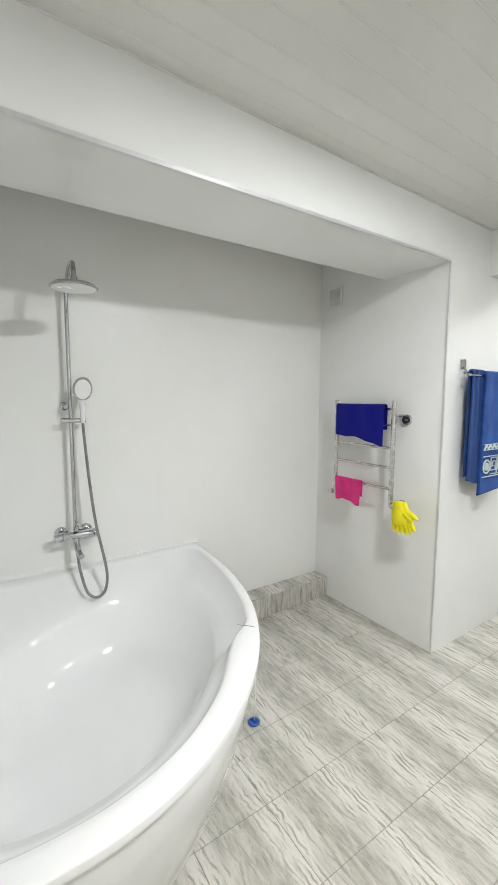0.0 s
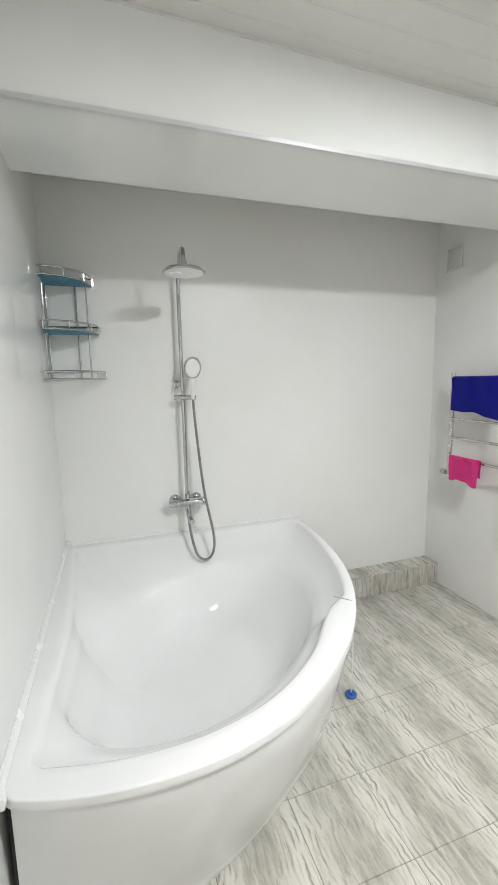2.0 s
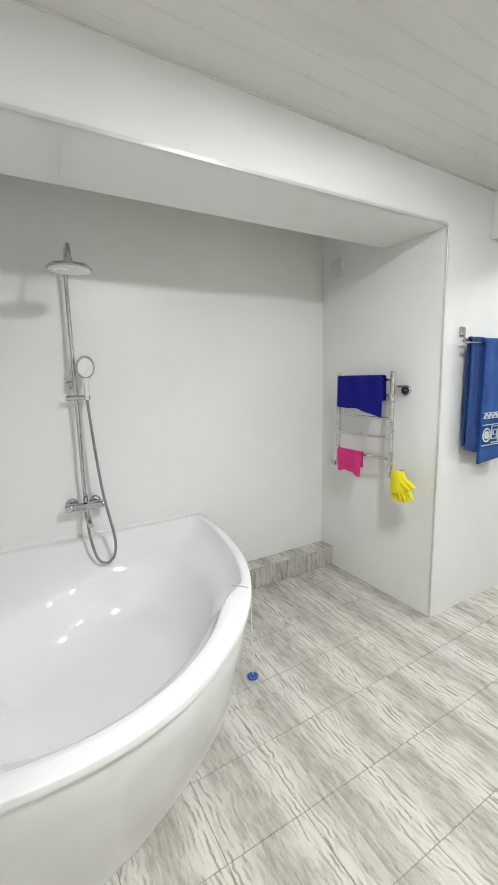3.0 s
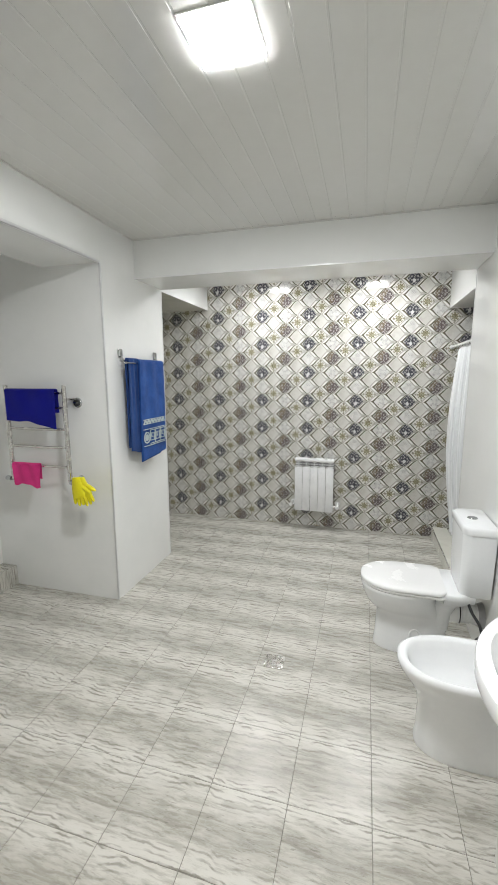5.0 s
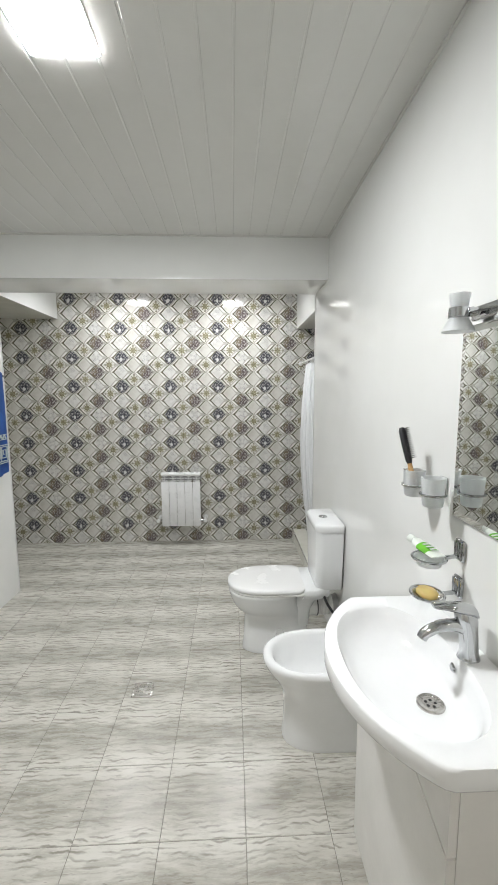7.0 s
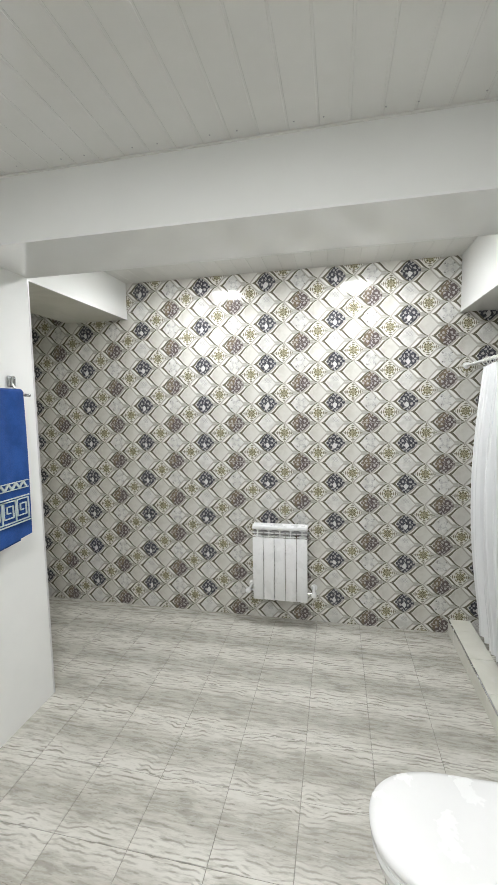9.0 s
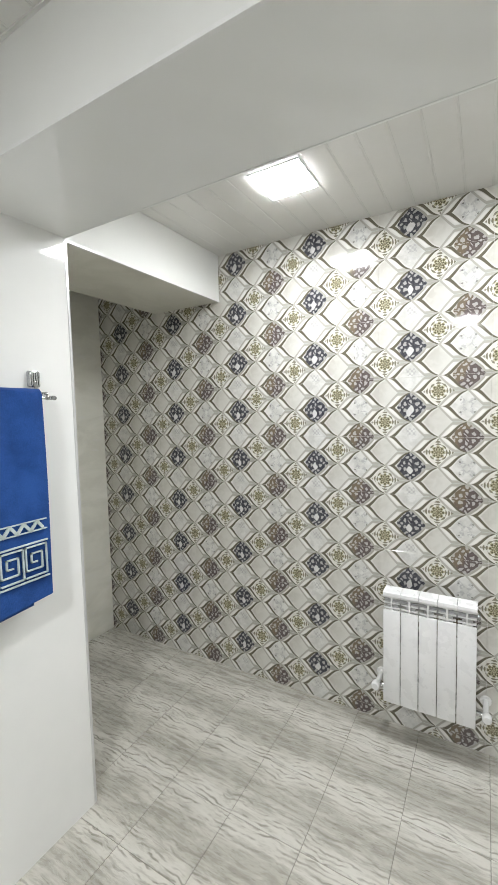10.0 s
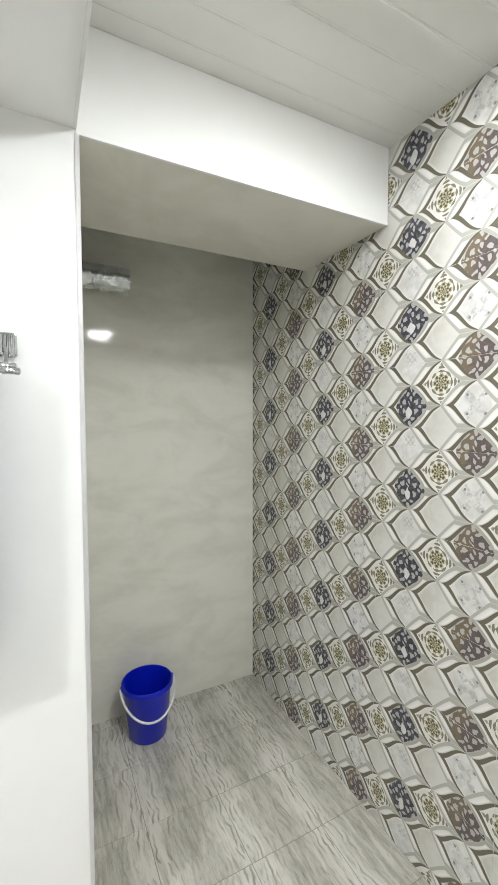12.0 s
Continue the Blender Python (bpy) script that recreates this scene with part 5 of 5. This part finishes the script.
def basin():
    zt, yc = 0.882, 0.803
    e = thing("washbasin", "white ceramic bow-front washbasin on the vanity cabinet", "washbasin", (0.6, yc, zt))
    hw = 0.30
    n = 40

    def outline(inset, z, back=XE - 0.002, drop=0.0):
        pts = []
        h = hw - inset
        for k in range(n + 1):
            s = -1 + 2 * k / n
            bow = (1 - abs(s) ** 2.1)
            x = 0.502 - 0.142 * bow ** 0.9 + inset
            pts.append((x, yc + h * s, z))
        bx = back - inset * (1 if inset > 0.012 else 0)
        for k in range(1, 9):
            pts.append((pts[n][0] + (bx - pts[n][0]) * k / 8, yc + h, z))
        for k in range(1, 20):
            pts.append((bx, yc + h - 2 * h * k / 20, z))
        for k in range(0, 8):
            pts.append((bx + (pts[0][0] - bx) * k / 8, yc - h, z))
        return pts

    m, c = 120, (0.555, yc)

    def oring(inset, z):
        return [(x, y, z) for x, y in by_angle([(p[0], p[1]) for p in outline(inset, 0)], c, m)]

    def bowl(q, z, sx=0.0):
        """A rounded hollow: follows the bow in front, flatter at the back; sx moves its floor to the wall."""
        pts = []
        for k in range(120):
            a = 2 * math.pi * k / 120
            ca, sa = math.cos(a), math.sin(a)
            rx = 0.128 if ca > 0 else 0.158
            pts.append((c[0] + sx + rx * q * math.copysign(abs(ca) ** 0.88, ca), c[1] + 0.243 * q * math.copysign(abs(sa) ** 0.88, sa)))
        return [(x, y, z) for x, y in by_angle(pts, (c[0] + sx, c[1]), m)]
    rings = [oring(0.19, zt - 0.102), oring(0.10, zt - 0.092), oring(0.045, zt - 0.074), oring(0.03, zt - 0.0665), oring(0.022, zt - 0.062), oring(0.006, zt - 0.050), oring(0.0, zt - 0.040), oring(0.0, zt - 0.006), oring(0.002, zt - 0.0015), oring(0.006, zt),
             bowl(1.0, zt - 0.001), bowl(0.975, zt - 0.007), bowl(0.93, zt - 0.024), bowl(0.86, zt - 0.050, 0.005), bowl(0.74, zt - 0.070, 0.012), bowl(0.55, zt - 0.081, 0.022), bowl(0.3, zt - 0.086, 0.03), bowl(0.1, zt - 0.088, 0.035)]
    part("bowl", loft(rings), GLAZE, e, "white glazed basin", 45)
    wx, wy, wz = 0.592, 0.752, zt - 0.0845
    w = part("waste", lathe([(0.0, -0.004), (0.016, -0.004), (0.02, 0.003), (0.029, 0.005), (0.032, 0.002), (0.032, -0.004)], (wx, wy, wz), n=32, cap0=False, cap1=False), STEEL, e, "steel waste ring")
    part("strainer", lathe([(0.0, 0.0), (0.02, 0.0), (0.02, -0.004), (0.0, -0.004)], (wx, wy, wz + 0.0015), n=24), STEEL, w)
    # no holes are cut: dark discs give the shade inside them
    for k in range(5):
        a = 2 * math.pi * k / 5
        part("hole", lathe([(0.0, 0.0), (0.0036, 0.0), (0.0036, -0.0005), (0.0, -0.0005)], (wx + 0.011 * math.cos(a), wy + 0.011 * math.sin(a), wz + 0.0022), n=10), DARK, w, "dark disc for the shade in a strainer hole")
    part("overflow", lathe([(0.0, -0.004), (0.008, -0.004), (0.012, 0.0), (0.0, 0.0)], (0.668, 0.80, zt - 0.030), "x", 18), CHROME, e, "chrome overflow ring")


basin()


def basin_tap():
    e = thing("basin_tap", "chrome single-lever basin mixer on the washbasin", "tap", (0.70, 0.80, 0.882))
    x, y, z = 0.702, 0.795, 0.882
    part("body", loft([[(x + dx + r * math.cos(a), y + r * 0.9 * math.sin(a), z + h) for a in [2 * math.pi * k / 24 for k in range(24)]] for r, h, dx in ((0.027, 0.0, 0), (0.026, 0.004, 0), (0.0225, 0.012, 0), (0.022, 0.05, -0.003), (0.025, 0.075, -0.008), (0.027, 0.098, -0.012), (0.026, 0.112, -0.014), (0.02, 0.122, -0.016), (0.006, 0.125, -0.016))]), CHROME, e)
    part("spout", tube(spline([(x - 0.005, y, z + 0.072), (x - 0.035, y, z + 0.084), (x - 0.075, y, z + 0.083), (x - 0.108, y, z + 0.068), (x - 0.118, y, z + 0.054)], 6), [0.019, 0.0185, 0.018, 0.0175, 0.017, 0.0165, 0.016, 0.0155, 0.015, 0.015, 0.0145, 0.0145, 0.014, 0.014, 0.0138, 0.0136, 0.0135, 0.0133, 0.013, 0.013, 0.013, 0.013, 0.0128, 0.0128, 0.0125], 18), CHROME, e)
    part("lever", loft([[(px, y + w * math.cos(a), pz + t * math.sin(a)) for a in [2 * math.pi * k / 16 for k in range(16)]] for px, pz, w, t in ((x + 0.014, z + 0.108, 0.012, 0.008), (x + 0.006, z + 0.118, 0.022, 0.013), (x - 0.018, z + 0.126, 0.024, 0.013), (x - 0.045, z + 0.131, 0.022, 0.010), (x - 0.072, z + 0.134, 0.018, 0.006), (x - 0.094, z + 0.134, 0.012, 0.003))]), CHROME, e)


basin_tap()


def mirror():
    y0, y1, z0, z1 = 0.36, 0.972, 1.183, 1.688
    e = thing("mirror", "frameless rectangular wall mirror over the washbasin", "mirror", (XE, 0.66, z0))
    part("backing", box(XE - 0.006, XE - 0.0005, y0 + 0.004, y1 - 0.004, z0 + 0.004, z1 - 0.004), GREY, e, smooth=0)
    rings = [[(x, y0 + q, z0 + q), (x, y1 - q, z0 + q), (x, y1 - q, z1 - q), (x, y0 + q, z1 - q)] for x, q in ((XE - 0.0062, 0.0), (XE - 0.0085, 0.0), (XE - 0.0105, 0.018))]
    part("pane", loft([[(p[0], p[1], p[2]) for p in r] for r in rings]), MIRROR, e, "silvered glass", smooth=0)


mirror()


def mirror_light():
    e = thing("mirror_light", "chrome two-spot mirror lamp with frosted glass shades, switched off", "wall lamp", (XE, 0.72, 1.70))
    part("plate", box(XE - 0.03, XE - 0.001, 0.40, 0.905, 1.692, 1.725, bevel=0.004), CHROME, e, "long chrome plate")
    for y in (0.855, 0.655):
        c = (0.662, y, 1.703)
        a = part("arm", tube(spline([(XE - 0.028, y + 0.015, 1.708), (0.71, y + 0.016, 1.712), (0.685, y + 0.004, 1.705)], 4), 0.007, 12), CHROME, e)
        part("joint", lathe([(0, -0.012), (0.010, -0.012), (0.012, 0.0), (0.010, 0.012), (0, 0.012)], (0.700, y + 0.012, 1.709), "x", 16), CHROME, a)
        s = part("shade", lathe([(0.022, 0.044), (0.0235, 0.043), (0.0185, 0.010), (0.0205, -0.010), (0.035, -0.038), (0.0365, -0.042), (0.034, -0.041), (0.019, -0.008), (0.017, 0.010), (0.021, 0.042)], c, n=32, cap0=False, cap1=False), FROST, e, "frosted hourglass glass shade", 50)
        part("collar", lathe([(0.0195, 0.013), (0.022, 0.012), (0.0235, -0.010), (0.021, -0.012)], c, n=28, cap0=False, cap1=False), CHROME, s, "chrome collar")
        part("bulb", lathe([(0, 0.02), (0.012, 0.018), (0.014, 0.0), (0.010, -0.02), (0, -0.024)], c, n=16), PLASTIC, s)


mirror_light()


def cup(x, y, zb, mate, group="frosted bathroom cups"):
    e = thing("tumbler", "frosted glass tumbler standing in a chrome holder beside the mirror", "tumbler", (x, y, zb), group)
    part("glass", lathe([(0.0, 0.0), (0.024, 0.0), (0.027, 0.003), (0.030, 0.04), (0.0325, 0.080), (0.030, 0.080), (0.028, 0.04), (0.024, 0.008), (0.0, 0.008)], (x, y, zb), n=32, cap0=False, cap1=False), FROST, e, "frosted glass", 50)


def cup_holder():
    e = thing("cup_holder", "chrome double tumbler holder on the wall beside the mirror", "tumbler holder", (XE, 1.035, 1.25))
    part("mount", box(XE - 0.012, XE - 0.0005, 1.017, 1.053, 1.222, 1.278, bevel=0.005), CHROME, e)
    for x, y in ((0.685, 0.975), (0.685, 1.095)):
        part("ring", tube([(x + 0.0335 * math.cos(2 * math.pi * k / 28), y + 0.0335 * math.sin(2 * math.pi * k / 28), 1.242) for k in range(28)], 0.0035, 8, closed=True), CHROME, e)
        part("arm", tube(spline([(x + 0.02, y + (0.027 if y < 1.03 else -0.027), 1.245), (XE - 0.028, 1.035, 1.25), (XE - 0.012, 1.035, 1.25)], 4), 0.004, 8), CHROME, e)


cup_holder()
cup(0.685, 0.975, 1.208, 0)
cup(0.685, 1.095, 1.208, 1)


def hair_brush():
    e = thing("hair_brush", "black comb brush with a bamboo handle standing in a frosted tumbler", "hair brush", (0.685, 1.095, 1.22))
    a, t = Vector((0.690, 1.088, 1.218)), Vector((0.668, 1.150, 1.39))
    d = (t - a).normalized()
    part("handle", tube([a + d * k for k in (0.0, 0.03, 0.07, 0.10)], [0.005, 0.007, 0.0075, 0.0065], 12), WOODH, e, "bamboo handle")
    part("head", tube([a + d * k for k in (0.09, 0.10, 0.15, 0.195, 0.205)], [0.007, 0.010, 0.0115, 0.011, 0.007], 12), BLACK, e, "black comb head")
    side = Vector((0.25, -0.9, -0.3))
    side = (side - d * side.dot(d)).normalized()
    bm = bmesh.new()
    for k in range(17):
        for w in (-0.005, 0.0, 0.005):
            p = a + d * (0.105 + k * 0.0058) + d.cross(side) * w
            add_tube(bm, [p + side * 0.008, p + side * 0.03], [0.0011, 0.0007], 5)
    bmesh.ops.recalc_face_normals(bm, faces=bm.faces)
    tagged(part("bristles", bm, BLACK, e, "rows of black bristles"), kind="stuff")


hair_brush()


def soap_dish(y, z, w, label, kind, content):
    e = thing("soap_dish", label, "soap dish", (XE, y, z), "wall soap dishes")
    part("mount", box(XE - 0.012, XE - 0.0005, y + 0.002, y + 0.042, z - 0.015, z + 0.045, bevel=0.006), CHROME, e)
    for k in range(4):
        part("flute", tube([(XE - 0.0135, y + 0.009 + k * 0.0088, z - 0.008), (XE - 0.0135, y + 0.009 + k * 0.0088, z + 0.038)], 0.003, 8), CHROME, e)
    part("arm", tube([(XE - 0.012, y + 0.02, z + 0.0), (0.70, y + 0.02, z - 0.004)], 0.006, 10), CHROME, e)
    cx, cy = 0.655, y + 0.015
    ring = [(cx + 0.042 * math.cos(2 * math.pi * k / 32), cy + w * math.sin(2 * math.pi * k / 32), z) for k in range(32)]
    part("rim", tube(ring, 0.0038, 8, closed=True), CHROME, e)
    if content == "soap":
        part("tray", lathe([(0.0, -0.016), (0.02, -0.015), (0.037, -0.004), (0.040, 0.001), (0.038, 0.001), (0.034, -0.004), (0.018, -0.012), (0, -0.013)], (cx, cy, z), n=28), STEEL, e)
    else:
        part("tray", lathe([(0.0, -0.022), (0.03, -0.02), (0.038, 0.0), (0.040, 0.002), (0.036, 0.0), (0.028, -0.016), (0, -0.018)], (cx, cy, z), n=28), FROST, e, "frosted glass tray")


soap_dish(0.905, 0.982, 0.047, "oval chrome soap dish with a bar of soap over the washbasin", "", "soap")
soap_dish(0.905, 1.084, 0.043, "frosted glass soap tray on a chrome wall mount", "", "tray")
e = thing("soap_bar", "yellow bar of soap lying in the chrome dish", "soap", (0.655, 0.92, 0.974))
bm = bmesh.new()
add_lathe(bm, [(0.0, -0.008), (0.022, -0.008), (0.03, -0.002), (0.031, 0.003), (0.026, 0.010), (0.0, 0.012)], (0, 0, 0), n=28)
bmesh.ops.recalc_face_normals(bm, faces=bm.faces)
bmesh.ops.scale(bm, vec=(0.88, 1.12, 0.95), verts=bm.verts)
bmesh.ops.translate(bm, vec=(0.655, 0.92, 0.983), verts=bm.verts)
part("bar", bm, SOAP, e, smooth=60)


def tube_of_paste():
    e = thing("paste_tube", "white and green toothpaste tube lying on the glass tray", "toothpaste tube", (0.655, 0.90, 1.10))
    a, b2 = Vector((0.640, 0.992, 1.108)), Vector((0.665, 0.872, 1.098))
    d = (b2 - a).normalized()
    s = d.cross(Vector((0, 0, 1))).normalized()
    up = s.cross(d)

    def sec(t, w, h):
        c = a + d * t
        return [c + s * (w * math.cos(q)) + up * (h * math.sin(q)) for q in [2 * math.pi * k / 18 for k in range(18)]]
    part("body", loft([sec(0.012, 0.010, 0.010), sec(0.02, 0.017, 0.013), sec(0.06, 0.021, 0.010), sec(0.095, 0.022, 0.005), sec(0.11, 0.022, 0.0015)]), TUBEW, e)
    part("cap", loft([sec(-0.012, 0.009, 0.009), sec(-0.010, 0.011, 0.011), sec(0.012, 0.0115, 0.0115)]), TUBEW, e)
    part("green_print", loft([sec(0.045, 0.0207, 0.0117), sec(0.06, 0.0216, 0.0106), sec(0.085, 0.0224, 0.0071)], cap0=False, cap1=False), TUBEG, e, "green printed band")
    for k in range(3):
        c = a + d * (0.055 + 0.014 * k) + up * 0.0112
        part("print_bar", loft([[c + d * x + s * y + up * z for x, y in ((0, -0.011), (0.006, -0.011), (0.006, 0.009), (0, 0.009))] for z in (0.0, 0.0015 - 0.001 * k * 0.5)]), TUBEW, e, "pale printed bar", smooth=0)


tube_of_paste()

# ---- far niches ----
def bucket():
    cx, cy = -2.372, 3.315
    e = thing("bucket", "royal blue plastic bucket with a white handle standing on the floor", "bucket", (cx, cy, 0))
    b_ = part("body", lathe([(0.0, 0.004), (0.083, 0.004), (0.086, 0.0), (0.089, 0.004), (0.112, 0.235), (0.116, 0.242), (0.122, 0.244), (0.123, 0.262), (0.119, 0.268), (0.115, 0.266), (0.110, 0.236), (0.087, 0.012), (0.0, 0.010)], (cx, cy, 0), n=48, cap0=False, cap1=False), BLUEP, e, "blue plastic pail", 40)
    for s in (-1, 1):
        part("ear", lathe([(0, 0), (0.012, 0), (0.012, s * 0.008), (0, s * 0.008)], (cx, cy + s * 0.119, 0.252), "y", 14), BLUEP, b_)
    d = radians(-12)
    pts = []
    for k in range(25):
        a = math.pi * k / 24
        yy, out = -0.129 * math.cos(a), math.sin(a)
        pts.append((cx + 0.128 * out, cy + yy, 0.252 - 0.118 * out))
    part("handle", tube(pts, 0.0052, 10), PLASTIC, e, "white wire handle")


bucket()
e = thing("duct", "foil ventilation duct stub emerging under the niche ceiling", "duct", (-2.40, YQ, 2.19))
bm = bmesh.new()
prof = [(0.0, 0.0), (0.056, 0.0)]
for k in range(1, 28):
    prof.append((0.056 + (0.0018 if k % 2 else 0.0), k * 0.01))
prof += [(0.058, 0.283), (0.052, 0.283), (0.051, 0.2), (0.0, 0.19)]
part("pipe", lathe(prof, (-2.415, YQ + 0.007, 2.175), "y", 28, cap0=False, cap1=False), FOIL, e, "crinkled foil pipe", 25)

# shower niche on the east side
e = structure("shower_curb", box(0.757, 0.885, YQ + 0.001, YF - 0.001, -0.004, 0.094), GROUT, "low shower kerb clad in veined tile")
for i, (a, c) in enumerate(((YQ + 0.002, 3.25), (3.252, 3.545), (3.547, 3.84), (3.842, YF - 0.002))):
    part("tile", box(0.750, 0.7565, a, c, 0.001, 0.0995, bevel=0.0015), GREIGE, e, smooth=0)
    part("tile", box(0.7575, 0.886, a, c, 0.0945, 0.101, bevel=0.0015), GREIGE, e, smooth=0)
trim((0.750, YQ, 0.101), (0.750, YF, 0.101), NX, Z_, 0.005, 0.0012, TRIM, "silver nosing on the kerb")


def curtain():
    e = thing("shower_curtain", "drawn white translucent shower curtain hanging on a rail", "shower curtain", (0.80, 3.4, 1.79))
    n, m = 90, 14
    rows = []
    for i in range(n + 1):
        f = i / n
        row = []
        for j in range(m + 1):
            v = j / m
            fold = 0.022 * (0.5 + 0.6 * v) * math.sin(f * 2 * math.pi * 9 + math.sin(f * 11) * 0.8)
            belly = -0.045 * math.sin(math.pi * min(1.0, v * 1.05)) * (0.4 + 0.6 * f) + 0.05 * v * v
            row.append((0.815 + fold + belly, 3.13 + 0.52 * f + 0.012 * math.sin(f * 37 + v * 3), 1.765 - 1.58 * v + (0.008 * math.sin(f * 2 * math.pi * 9) if j == 0 else 0)))
        rows.append(row)
    bm = bmesh.new()
    add_loft(bm, rows, False, False, closed=False)
    part("sheet", bm, CURT, e, "thin translucent sheet", 80)
    for k in range(9):
        y = 3.15 + 0.06 * k
        part("ring", tube([(0.815 + 0.018 * math.cos(2 * math.pi * q / 14), y, 1.785 + 0.02 * math.sin(2 * math.pi * q / 14)) for q in range(14)], 0.002, 6, closed=True), PLASTIC, e)
    r = thing("curtain_rail", "white curtain rail spanning the shower niche", "curtain rail", (0.815, YQ, 1.795))
    part("rod", tube([(0.815, YQ + 0.002, 1.795), (0.815, YF - 0.002, 1.795)], 0.009, 12), PLASTIC, r)
    for y, s in ((YQ + 0.001, 1), (YF - 0.001, -1)):
        part("rosette", lathe([(0, 0), (0.022, 0), (0.02, s * 0.01), (0, s * 0.01)], (0.815, y, 1.795), "y", 16), PLASTIC, r)


curtain()
e = thing("shower_valve", "chrome shower valve just inside the shower niche", "valve", (0.79, YQ, 0.52))
part("body", tube([(0.775, YQ + 0.002, 0.52), (0.775, YQ + 0.055, 0.52)], 0.016, 16), CHROME, e)
part("lever", lathe([(0, -0.03), (0.022, -0.028), (0.027, 0.0), (0.02, 0.02), (0, 0.024)], (0.762, YQ + 0.05, 0.535), "x", 18), CHROME, e)
part("outlet", tube([(0.775, YQ + 0.04, 0.52), (0.77, YQ + 0.05, 0.45), (0.775, YQ + 0.05, 0.40)], 0.010, 12), CHROME, e)


# ---- tiles of the floor and of the far wall, last ----
def floor_tiles():
    """Square floor tiles with eased edges, one object each on shared meshes; cut pieces at the walls."""
    S, G = 0.296, 0.0011
    x_off, y_off = -0.127, 1.125
    floor = bpy.data.objects["floor"]
    areas = ((XA, XW, YS, YP), (XW, XE, YS, YQ), (XN, XR, YQ, YF))
    cache = {}

    def piece(a, b2, c, d):
        w, h = round(b2 - a, 3), round(d - c, 3)
        if w < 0.012 or h < 0.012:
            return
        if (w, h) not in cache:
            e = 0.0015
            rings = []
            for inset, z in ((0, -0.006), (0, -0.0015), (e, 0.0)):
                rings.append([(-w / 2 + inset, -h / 2 + inset, z), (w / 2 - inset, -h / 2 + inset, z), (w / 2 - inset, h / 2 - inset, z), (-w / 2 + inset, h / 2 - inset, z)])
            cache[w, h] = mesh_of("tile", loft(rings, cap0=False), FLOOR, 0)
        ob = new("tile", cache[w, h])
        ob.location = ((a + b2) / 2, (c + d) / 2, random.uniform(-0.0002, 0.0002))
        ob.parent = floor
    for ax0, ax1, ay0, ay1 in areas:
        i0, i1 = math.floor((ax0 - x_off) / S), math.ceil((ax1 - x_off) / S)
        j0, j1 = math.floor((ay0 - y_off) / S), math.ceil((ay1 - y_off) / S)
        for i in range(i0, i1):
            for j in range(j0, j1):
                a, b2 = max(x_off + i * S + G, ax0), min(x_off + (i + 1) * S - G, ax1)
                c, d = max(y_off + j * S + G, ay0), min(y_off + (j + 1) * S - G, ay1)
                if b2 > a and d > c:
                    piece(a, b2, c, d)
    structure("threshold", box(D0, D1, -1.85, YS, -0.006, 0.0), GROUT, "plain floor of the passage")


def wall_tiles():
    """Printed wall tiles in courses, one object each."""
    wall, W, G = bpy.data.objects["wall_north"], 4 * PW, 0.0007
    X0 = PX - 0.028
    cache = {}
    for k in range(-6, 8):
        for r in range(-6, 5):
            a, b2 = max(X0 + k * W + G, XN), min(X0 + (k + 1) * W - G, XR)
            c, d = max(PZ + r * PH + G, 0.0), min(PZ + (r + 1) * PH - G, 2.6)
            w, h = round(b2 - a, 3), round(d - c, 3)
            if b2 - a < 0.01 or d - c < 0.01:
                continue
            if (w, h) not in cache:
                e = 0.001
                rings = [[(-w / 2 + q, y, -h / 2 + q), (w / 2 - q, y, -h / 2 + q), (w / 2 - q, y, h / 2 - q), (-w / 2 + q, y, h / 2 - q)] for q, y in ((0, 0.008), (0, 0.001), (e, 0.0))]
                cache[w, h] = mesh_of("tile", loft(rings, cap0=False), OGEE, 0)
            ob = new("tile", cache[w, h])
            ob.location = ((a + b2) / 2, YF + random.uniform(-0.0002, 0.0002), (c + d) / 2)
            ob.parent = wall


floor_tiles()
wall_tiles()
